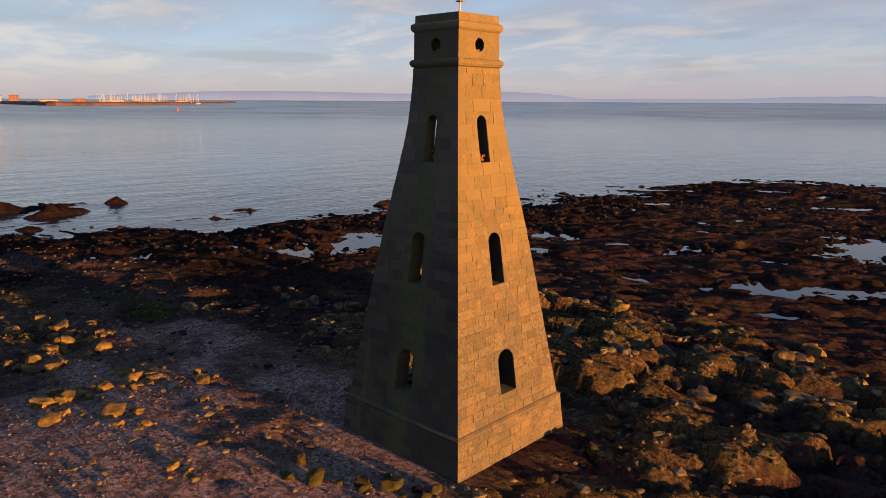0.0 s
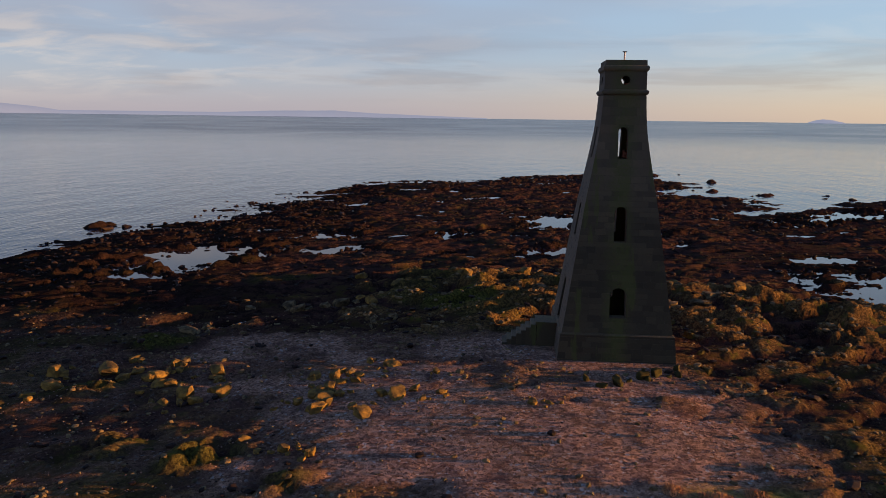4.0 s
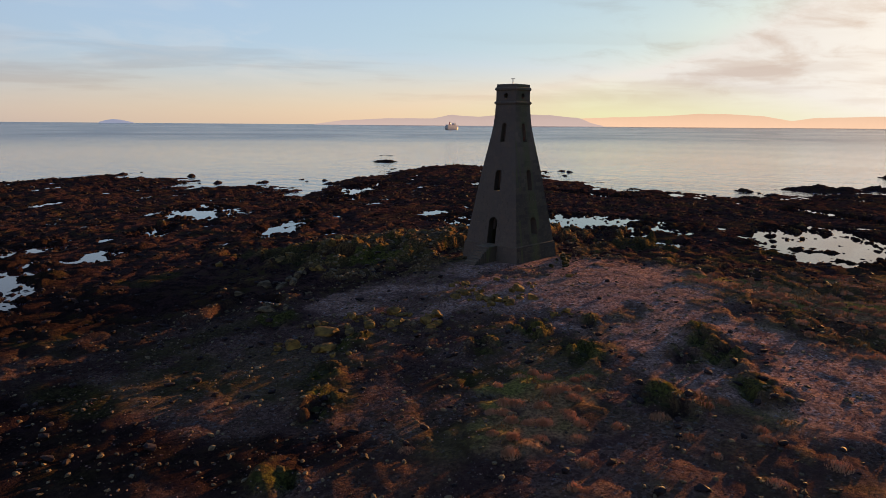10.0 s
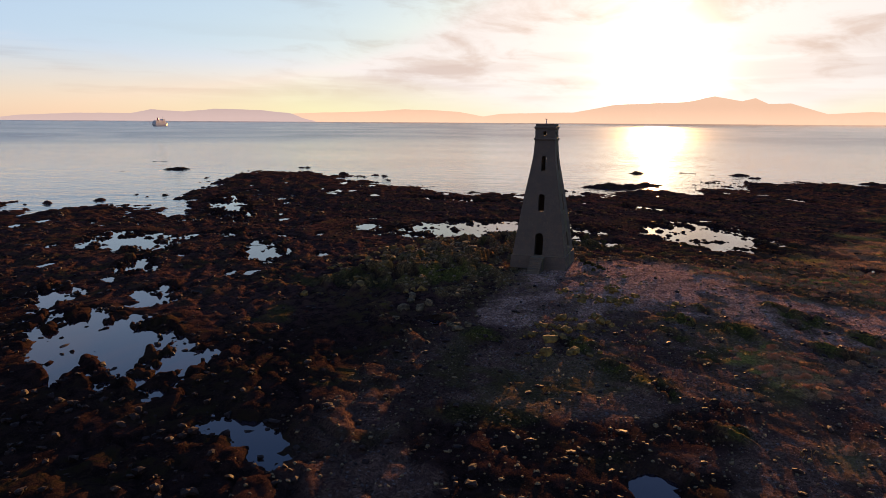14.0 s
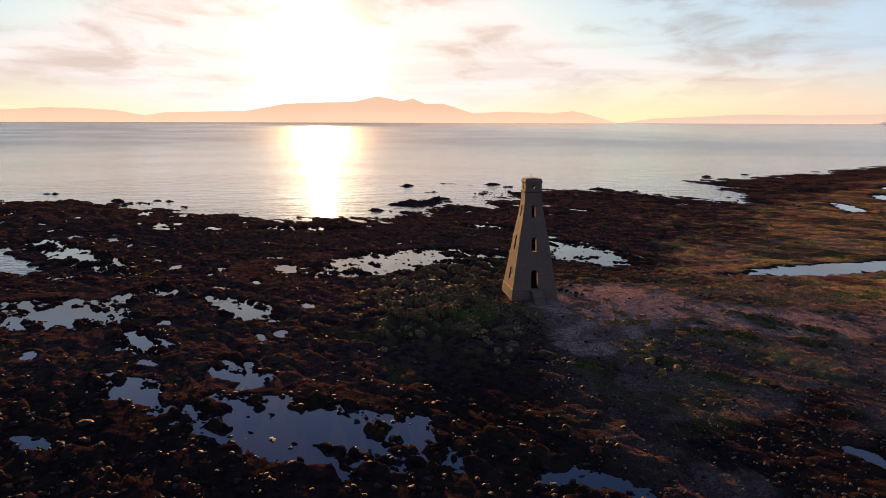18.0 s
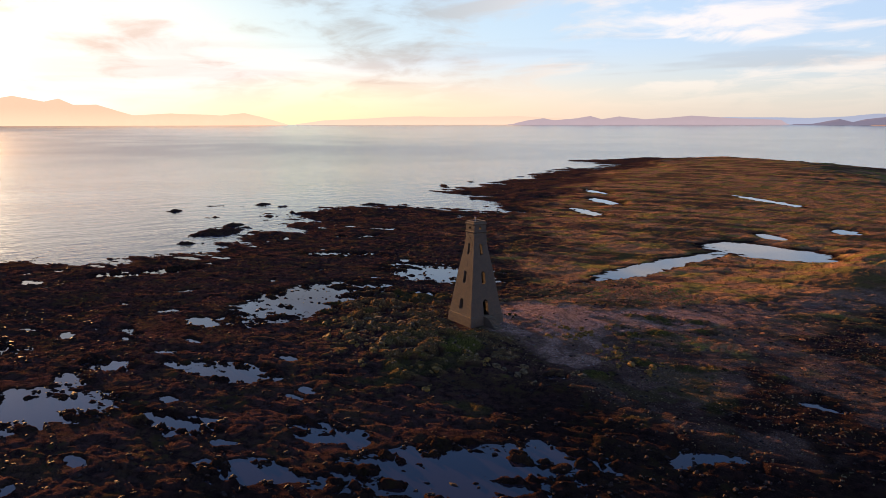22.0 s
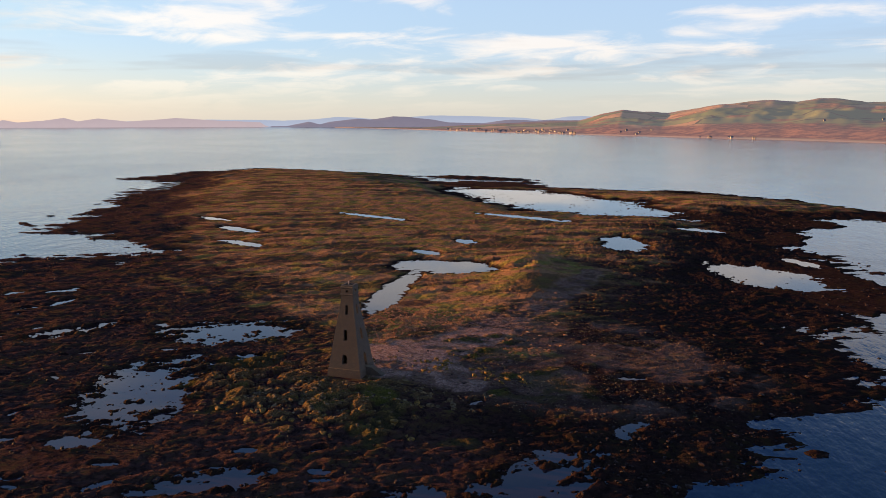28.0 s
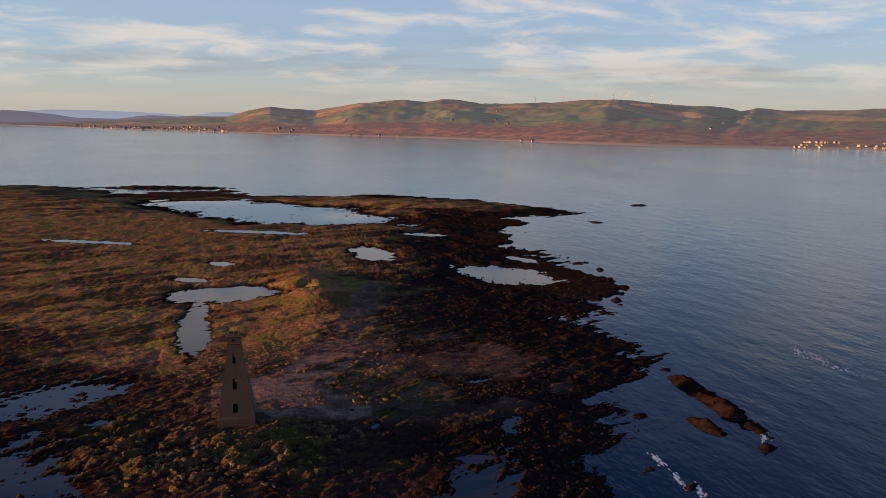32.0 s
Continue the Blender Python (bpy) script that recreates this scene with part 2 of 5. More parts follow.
def ground_material():
    """Weed-covered rock, shingle and salt grass, by the masks that the ground carries."""
    mat, node, link, bsdf = material("foreshore")
    pos = node("ShaderNodeNewGeometry").outputs["Position"]

    def mask(name):
        return node("ShaderNodeAttribute", attribute_name=name).outputs["Fac"]
    fine = noise_of(node, link, pos, 5.5, 8.0, 0.7)
    mid = noise_of(node, link, pos, 0.9, 6.0, 0.65, 0.4)
    wide = noise_of(node, link, pos, 0.13, 4.0, 0.6)
    # weed on rock
    weed = mixed(node, link, ramp(node, link, mid, 0.38, 0.62), (0.016, 0.0095, 0.0092), (0.060, 0.029, 0.0245))
    weed = mixed(node, link, ramp(node, link, fine, 0.5, 0.68), weed, (0.072, 0.038, 0.026))
    frond = noise_of(node, link, pos, 17.0, 4.0, 0.65, 0.5)
    weed = mixed(node, link, ramp(node, link, frond, 0.58, 0.70), weed, (0.088, 0.050, 0.040))
    weed = mixed(node, link, ramp(node, link, frond, 0.44, 0.34), weed, (0.007, 0.0045, 0.0045))
    ochre = maths(node, link, "MULTIPLY", ramp(node, link, noise_of(node, link, pos, 0.22, 5.0, 0.65, 0.6), 0.50, 0.62), ramp(node, link, fine, 0.36, 0.6))
    weed = mixed(node, link, maths(node, link, "MULTIPLY", ochre, 0.6), weed, (0.066, 0.040, 0.020))
    olive = maths(node, link, "MULTIPLY", ramp(node, link, wide, 0.47, 0.6), ramp(node, link, mid, 0.45, 0.62))
    weed = mixed(node, link, maths(node, link, "MULTIPLY", olive, 0.7), weed, (0.044, 0.035, 0.010))
    # bare rock with lichen
    rock = mixed(node, link, ramp(node, link, fine, 0.4, 0.65), (0.045, 0.028, 0.015), (0.170, 0.100, 0.040))
    rock = mixed(node, link, ramp(node, link, mid, 0.55, 0.65), rock, (0.070, 0.060, 0.015))
    # weed darkens where it is wet, and over the lee side for its shade
    weed = mixed(node, link, maths(node, link, "MULTIPLY", mask("wet_shade"), 0.6), weed, (0.0065, 0.0045, 0.0045))
    colour = mixed(node, link, mask("rock"), weed, rock)
    # shingle: pebbles and broken shell
    cell = node("ShaderNodeTexVoronoi")
    cell.inputs["Scale"].default_value = 7.5
    link(pos, cell.inputs["Vector"])
    grey = node("ShaderNodeSeparateColor")
    link(cell.outputs["Color"], grey.inputs[0])
    pebble = mixed(node, link, grey.outputs[0], (0.130, 0.069, 0.047), (0.50, 0.285, 0.20))
    pebble = mixed(node, link, ramp(node, link, grey.outputs[1], 0.945, 0.96), pebble, (0.42, 0.35, 0.32))
    pebble = mixed(node, link, ramp(node, link, mid, 0.45, 0.7), pebble, (0.110, 0.060, 0.050))
    grit = noise_of(node, link, pos, 21.0, 3.0, 0.6)
    pebble = mixed(node, link, ramp(node, link, grit, 0.45, 0.36), pebble, (0.028, 0.017, 0.015))
    pebble = mixed(node, link, ramp(node, link, grit, 0.66, 0.70), pebble, (0.46, 0.37, 0.33))
    colour = mixed(node, link, mask("shingle"), colour, pebble)
    # grass, bleached orange to olive
    straw = mixed(node, link, ramp(node, link, fine, 0.35, 0.65), (0.110, 0.056, 0.031), (0.35, 0.180, 0.086))
    green = mixed(node, link, ramp(node, link, fine, 0.35, 0.65), (0.080, 0.068, 0.020), (0.25, 0.195, 0.052))
    grass = mixed(node, link, ramp(node, link, wide, 0.45, 0.60), straw, green)
    grass = mixed(node, link, maths(node, link, "MULTIPLY", ramp(node, link, mid, 0.52, 0.66), 0.75), grass, (0.060, 0.034, 0.018))
    colour = mixed(node, link, mask("grass"), colour, grass)
    moss = mixed(node, link, ramp(node, link, fine, 0.38, 0.62), (0.030, 0.030, 0.008), (0.110, 0.105, 0.020))
    colour = mixed(node, link, mask("algae"), colour, moss)
    link(colour, bsdf.inputs["Base Color"])
    wet_shade = mask("wet_shade")
    nd = node("ShaderNodeMapRange")
    nd.inputs[3].default_value, nd.inputs[4].default_value = 0.95, 0.6
    link(wet_shade, nd.inputs[0])
    link(nd.outputs[0], bsdf.inputs["Roughness"])
    bsdf.inputs["Specular IOR Level"].default_value = 0.0
    lump = maths(node, link, "ADD", maths(node, link, "MULTIPLY", mid, 1.0), maths(node, link, "MULTIPLY", fine, 0.5))
    lump = maths(node, link, "ADD", lump, maths(node, link, "MULTIPLY", frond, 0.16))
    flatter = maths(node, link, "MULTIPLY_ADD", mask("shingle"), -0.72, 1.0)
    grain = maths(node, link, "MULTIPLY", maths(node, link, "MULTIPLY", mask("shingle"), grey.outputs[2]), 0.12)
    bump(node, link, bsdf, maths(node, link, "ADD", maths(node, link, "MULTIPLY", lump, flatter), grain), 0.9, 0.35)
    return mat


def water_material(name, rough, tint, waves, ior):
    mat, node, link, bsdf = material(name)
    pos = node("ShaderNodeNewGeometry").outputs["Position"]
    bsdf.inputs["Base Color"].default_value = (*tint, 1)
    bsdf.inputs["Roughness"].default_value = rough
    bsdf.inputs["IOR"].default_value = ior
    if waves:
        # the open water is rougher than the lee of the rocks, with slicks
        away = node("ShaderNodeVectorMath", operation="LENGTH")
        link(pos, away.inputs[0])
        slick = noise_of(node, link, pos, 0.0035, 4.0, 0.6, 1.2)
        wind_blown = maths(node, link, "MULTIPLY", ramp(node, link, away.outputs["Value"], 90.0, 900.0), maths(node, link, "MULTIPLY_ADD", ramp(node, link, slick, 0.36, 0.64), 0.30, 0.70))
        across = node("ShaderNodeSeparateXYZ")
        link(pos, across.inputs[0])
        sheltered = ramp(node, link, across.outputs[1], 100.0, -900.0)
        wind_blown = maths(node, link, "MULTIPLY", wind_blown, maths(node, link, "MULTIPLY_ADD", sheltered, -0.65, 1.0))
        link(maths(node, link, "MULTIPLY_ADD", wind_blown, 0.20, rough), bsdf.inputs["Roughness"])
        bsdf.inputs["Specular Tint"].default_value = (0.63, 0.84, 1.0, 1)
        wind = node("ShaderNodeMapping")
        wind.inputs["Rotation"].default_value[2] = radians(20)
        wind.inputs["Scale"].default_value = (1.0, 0.45, 1.0)
        link(pos, wind.inputs[0])
        swell = noise_of(node, link, wind.outputs[0], 0.17, 4.0, 0.55)
        chop = noise_of(node, link, wind.outputs[0], 0.95, 2.0, 0.5)
        calm = ramp(node, link, noise_of(node, link, wind.outputs[0], 0.012, 3.0, 0.6, 0.8), 0.35, 0.65)
        both = maths(node, link, "ADD", maths(node, link, "MULTIPLY", swell, 0.9), maths(node, link, "MULTIPLY", chop, maths(node, link, "MULTIPLY_ADD", calm, 0.22, 0.14)))
        bump(node, link, bsdf, both, waves, 0.75)
    return mat


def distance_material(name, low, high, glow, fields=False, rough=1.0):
    """Land seen through miles of evening air, the haze painted in as emission."""
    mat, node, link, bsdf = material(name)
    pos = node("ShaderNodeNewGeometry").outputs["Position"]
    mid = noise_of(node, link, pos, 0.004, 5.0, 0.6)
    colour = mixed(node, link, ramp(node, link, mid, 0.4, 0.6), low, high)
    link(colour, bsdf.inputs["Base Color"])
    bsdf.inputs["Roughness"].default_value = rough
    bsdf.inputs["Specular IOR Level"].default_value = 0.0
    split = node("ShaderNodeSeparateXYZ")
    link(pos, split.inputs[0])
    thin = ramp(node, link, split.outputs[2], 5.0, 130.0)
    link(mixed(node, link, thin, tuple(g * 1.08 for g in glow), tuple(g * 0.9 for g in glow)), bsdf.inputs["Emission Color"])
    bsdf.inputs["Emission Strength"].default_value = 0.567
    return mat


STONE = stone_material()
BRICK = simple("red_brick", (0.10, 0.032, 0.020), (0.21, 0.075, 0.044), 6.0, 0.9, depth=0.005)
GROUND = ground_material()
SEA_WATER = water_material("sea_water", 0.06, (0.003, 0.012, 0.034), 0.42, 1.27)
POOL_WATER = water_material("pool_water", 0.03, (0.020, 0.013, 0.016), 0.0, 1.36)
ROCK = simple("lichen_rock", (0.065, 0.042, 0.018), (0.27, 0.155, 0.036), 2.2, 0.9, depth=0.06)
MOSS_ROCK = simple("mossy_rock", (0.022, 0.018, 0.008), (0.066, 0.051, 0.013), 1.6, 0.95, depth=0.06)
WEED_ROCK = simple("weed_rock", (0.011, 0.0068, 0.0062), (0.036, 0.020, 0.016), 2.5, 0.75, depth=0.06)
GREY_ROCK = simple("grey_rock", (0.030, 0.022, 0.014), (0.20, 0.138, 0.072), 2.6, 0.9, depth=0.06)
PEBBLE = simple("shingle_stone", (0.09, 0.052, 0.044), (0.25, 0.155, 0.125), 1.3, 0.9, depth=0.01)
STRAW = simple("bleached_grass", (0.11, 0.052, 0.018), (0.25, 0.125, 0.04), 1.5, 0.9, depth=0)
TUFT = simple("pale_tussock", (0.26, 0.125, 0.066), (0.44, 0.24, 0.135), 1.5, 0.9, depth=0)
MAST_PAINT = simple("flaking_paint", (0.30, 0.22, 0.19), (0.62, 0.55, 0.50), 9, 0.7, depth=0.002)
METAL = simple("rusted_metal", (0.16, 0.10, 0.08), (0.36, 0.30, 0.27), 20, 0.55, 0.6, depth=0.003)


# ---- arithmetic for the land ----
def lattice(ix, iy, seed):
    h = (ix.astype(np.int64) * 374761393 + iy.astype(np.int64) * 668265263 + seed * 1442695041) & 0xFFFFFFFF
    h = ((h ^ (h >> 13)) * 1274126177) & 0xFFFFFFFF
    return ((h ^ (h >> 16)) & 0xFFFFFF) / float(0xFFFFFF)


def value_noise(x, y, seed=0):
    ix, iy = np.floor(x), np.floor(y)
    fx, fy = x - ix, y - iy
    fx, fy = fx * fx * (3 - 2 * fx), fy * fy * (3 - 2 * fy)
    a, b = lattice(ix, iy, seed), lattice(ix + 1, iy, seed)
    c, d = lattice(ix, iy + 1, seed), lattice(ix + 1, iy + 1, seed)
    return (a + (b - a) * fx) * (1 - fy) + (c + (d - c) * fx) * fy


def fbm(x, y, octaves=4, seed=0, gain=0.5):
    total, amp, norm = 0.0, 1.0, 0.0
    for k in range(octaves):
        total = total + amp * value_noise(x + 17.3 * k, y - 9.1 * k, seed + k)
        norm += amp
        amp *= gain
        x, y = x * 2.03, y * 2.03
    return total / norm


def ridged(x, y, octaves=3, seed=0):
    total, amp, norm = 0.0, 1.0, 0.0
    for k in range(octaves):
        total = total + amp * (1 - np.abs(2 * value_noise(x, y, seed + k) - 1))
        norm += amp
        amp *= 0.5
        x, y = x * 2.1 + 5.2, y * 2.1 - 3.7
    return total / norm


def cracked(x, y, seed=0):
    """Blocks of broken rock: height with its tilt, 0 to 1, and closeness to the joint between two blocks."""
    ix, iy = np.floor(x), np.floor(y)
    best, second, value = np.full(x.shape, 9.0), np.full(x.shape, 9.0), np.zeros(x.shape)
    for oy in (-1, 0, 1):
        for ox in (-1, 0, 1):
            cx, cy = ix + ox, iy + oy
            dx = x - cx - lattice(cx, cy, seed)
            dy = y - cy - lattice(cx, cy, seed + 1)
            d = dx * dx + dy * dy
            top = lattice(cx, cy, seed + 2) + 0.9 * dx * (lattice(cx, cy, seed + 3) - 0.5) + 0.9 * dy * (lattice(cx, cy, seed + 4) - 0.5)
            closer = d < best
            second = np.where(closer, best, np.minimum(second, d))
            value = np.where(closer, top, value)
            best = np.where(closer, d, best)
    return value, np.sqrt(second) - np.sqrt(best)


def step01(v, lo, hi):
    s = np.clip((v - lo) / (hi - lo), 0, 1)
    return s * s * (3 - 2 * s)


# ---- plan of the island ----
COAST = [(-66, -2), (-62, 9), (-55, 17), (-53, 30), (-53, 44), (-47, 56), (-47, 84), (-37, 121), (-20, 132), (15, 157), (31, 166), (35, 136),
         (24, 106), (40, 104), (37, 70), (58, 84), (66, 106), (99, 124), (143, 130), (131, 92), (101, 42), (104, 16), (122, -6), (150, -32),
         (165, -46), (157, -76), (125, -90), (151, -115), (221, -136), (238, -203), (280, -262), (300, -340), (377, -360), (362, -453),
         (327, -523), (184, -483), (142, -450), (110, -395), (15, -390), (-52, -389), (-108, -360), (-168, -270), (-103, -253), (-109, -212),
         (-90, -188), (-104, -165), (-110, -138), (-105, -117), (-95, -118), (-86, -108), (-90, -94), (-97, -80),
         (-98, -62), (-85, -56), (-87, -45), (-88, -29), (-76, -16)]
# pools: centre, half length, half width, turn, water level
SHORE_POOLS = [(-37.5, 27.5, 12, 5.2, 58, -1.30), (2.5, 62, 9.5, 6.2, 60, -1.30), (31.5, 16.5, 17, 8.6, -70, -1.15), (38.5, -18, 15, 7.8, 18, -1.10),
               (-48, 7, 3.8, 1.6, 65, -1.40), (-47, -15, 2.8, 1.2, 10, -1.40), (-24, 4.2, 1.7, 0.9, 70, -1.0), (2, 38.5, 7.0, 3.0, 30, -1.35),
               (48, 77, 21, 4.5, 38, -1.80), (-11, 48, 5, 2.2, 30, -1.40), (-23, 35, 4.5, 2.0, 30, -1.35), (-26, 45, 5.5, 2.0, 50, -1.45), (70, -10, 10, 3.5, 50, -1.4),
               (75, 35, 12, 3.0, 80, -1.5), (13, 50.5, 5, 2, 35, -1.4)]
MEADOW_POOLS = [(12, -97, 20, 11, 4, -0.80), (16.5, -62, 28, 4.4, 96, -0.815), (-37, -158, 19, 8.5, 104, -0.95), (-80, -116, 25, 14, 133, -1.72),
                (78, -198, 27, 3.4, -22, -0.30), (12, -216, 29, 4.4, -20, -0.30), (26, -119, 7, 4, -30, -0.70), (19, -144, 8, 4.2, -30, -0.60),
                (12, -302, 94, 42, -41, -1.75), (100, -120, 14, 4, -20, -1.3), (120, -150, 18, 5, -25, -1.2), (150, -175, 14, 4, -20, -1.0),
                (-95, -140, 10, 3.5, 120, -1.6), (-65, -205, 14, 4.5, 150, -1.4)]
# rocks that stand out of the sea: centre, half length, half width, turn, height above the water
SUN_SKERRIES = [(190, 4, 5, 2.5, 80, 0.9), (199, -15, 6, 2.5, 80, 0.8), (193, -29, 12, 2.5, 100, 0.7), (128, 4, 15, 6.5, 115, 1.3), (112, -3, 8, 4, 150, 0.9), (140, -4, 9, 3.5, 100, 0.9), (128, 176, 9, 2.5, 140, 0.5),
                (143, 167, 10, 3, 130, 0.7), (182, 210, 8, 2.5, 130, 0.6), (172, 137, 6, 2.5, 110, 0.6), (56, 106, 7, 3, 40, 0.5), (170, 130, 5, 2, 100, 0.5), (142, 84, 9, 2.5, 70, 0.6),
                (164, -5, 8, 2, 90, 0.5), (182, -36, 6, 2, 100, 0.5), (169, -68, 8, 2.5, 60, 0.7), (226, -140, 14, 3, -25, 0.8), (206, -128, 12, 3, -25, 0.7)]
LEE_SKERRIES = [(-91, 0, 19, 3.6, 92, 1.6), (-83, 12, 6, 2.6, 110, 1.0), (-222, -305, 11, 4, 170, 1.2), (-163, -237, 7, 3, 150, 1.0), (-73, 6, 3, 1.5, 20, 0.7),
                (-89, 22, 4, 2, 40, 0.7), (-65, 26, 3.5, 1.6, 30, 0.6), (-69, 32, 4, 2, 60, 0.6), (95, -455, 55, 12, -10, 2.0), (48, -425, 12, 6, 0, 1.4),
                (-118, -120, 5, 2, 80, 0.8), (-105, -75, 6, 2.5, 70, 0.9), (-60, 50, 4, 2, 80, 0.7), (-106, -99, 6, 3.2, 30, 0.9)]
SKERRIES = SUN_SKERRIES + LEE_SKERRIES
SHINGLE = [(-4, -6, 7), (-12, -16, 8), (-17, -35, 7.5), (-26, -65, 5), (-32, -100, 4)]
# bank of orange grass between the shingle and the meadow pool
BANK = [(4, -19, 3), (0, -40, 4.5), (-4, -68, 6), (-13, -92, 9), (-14, -132, 8)]
STRIKE = radians(24)
# low outcrops on the shingle, grown over with moss: place and size
SOUTH_BED = [(-14.1, -25.2, 1.9), (-12.0, -23.6, 1.5), (-23.1, -26.4, 1.6), (-19.0, -29.5, 1.5), (-19.4, -19.8, 1.5), (-14.0, -17.2, 0.9), (-17.9, -15.2, 1.3), (-22.3, -14.8, 1.5),
             (-27.2, -17.7, 0.7), (-26.9, -8.3, 1.4), (-26.7, -0.4, 1.6), (-34.0, -14.2, 1.4), (-39.2, -18.4, 1.2), (-31.0, -11.0, 1.1), (-16.5, -24.6, 1.3)]


def coast_distance(x, y):
    """Metres to the shoreline, positive on land."""
    best = np.full(x.shape, 1e9)
    inside = np.zeros(x.shape, bool)
    pts = COAST + COAST[:1]
    for (ax, ay), (bx, by) in zip(pts[:-1], pts[1:]):
        ex, ey = bx - ax, by - ay
        s = np.clip(((x - ax) * ex + (y - ay) * ey) / (ex * ex + ey * ey), 0, 1)
        best = np.minimum(best, (x - ax - s * ex) ** 2 + (y - ay - s * ey) ** 2)
        inside ^= ((ay > y) != (by > y)) & (x < (bx - ax) * (y - ay) / (by - ay + 1e-12) + ax)
    return np.sqrt(best) * np.where(inside, 1.0, -1.0)


def scattered_pools():
    """Shallow puddles that the tide left among the weed, and islets off the shore towards the sun."""
    rng = random.Random(77)
    puddles, islets = [], []
    while len(puddles) < 120:
        x, y = rng.uniform(-60, 118), rng.uniform(-45, 125)
        size = rng.uniform(0.5, 1.4) if rng.random() < 0.82 else rng.uniform(1.4, 3.0)
        d = float(coast_distance(np.array([x]), np.array([y]))[0])
        if d < 9 or math.hypot(x + 3, y + 6) < 26 or (y < 22 and x < 12) or y < -4 - 0.35 * x:
            continue
        level = SEA - 0.10 + 0.95 * (1 - math.exp(-d / 17)) - 0.10 + 0.001 * len(puddles) / 3
        if all(math.hypot(x - p[0], y - p[1]) > 0.8 * (size + p[2]) for p in SHORE_POOLS + puddles):
            puddles.append((x, y, 1.7 * size, 0.75 * size, math.degrees(STRIKE) + rng.gauss(0, 25), level))
    while len(islets) < 26:
        x, y = rng.uniform(25, 260), rng.uniform(-230, 190)
        d = float(coast_distance(np.array([x]), np.array([y]))[0])
        if -13 < d < 1:
            size = rng.uniform(1.2, 3.6)
            islets.append((x, y, 2.2 * size, 0.8 * size, math.degrees(STRIKE) + rng.gauss(8, 14), rng.uniform(0.3, 0.7)))
    return puddles, islets


def capsule(x, y, stops):
    """How far a place lies inside a band of varying width: 1 on its line, 0 at its edge."""
    best = np.full(x.shape, -9.0)
    for (ax, ay, ar), (bx, by, br) in zip(stops[:-1], stops[1:]):
        ex, ey = bx - ax, by - ay
        s = np.clip(((x - ax) * ex + (y - ay) * ey) / (ex * ex + ey * ey), 0, 1)
        d = np.hypot(x - ax - s * ex, y - ay - s * ey)
        best = np.maximum(best, 1 - d / (ar + (br - ar) * s))
    return best


def hump(x, y, cx, cy, rx, ry, turn=0.0):
    c, s = math.cos(radians(turn)), math.sin(radians(turn))
    u, v = ((x - cx) * c + (y - cy) * s) / rx, ((y - cy) * c - (x - cx) * s) / ry
    return np.exp(-(u * u + v * v))


def sunward_of(y):
    """Where the grass ends towards the open sea."""
    return np.interp(-y, [20, 40, 120, 180, 300, 400, 520], [30, 58, 116, 168, 255, 305, 335])


PUDDLES, ISLETS = scattered_pools()
POOLS = SHORE_POOLS + MEADOW_POOLS + PUDDLES
SKERRIES = SKERRIES + ISLETS


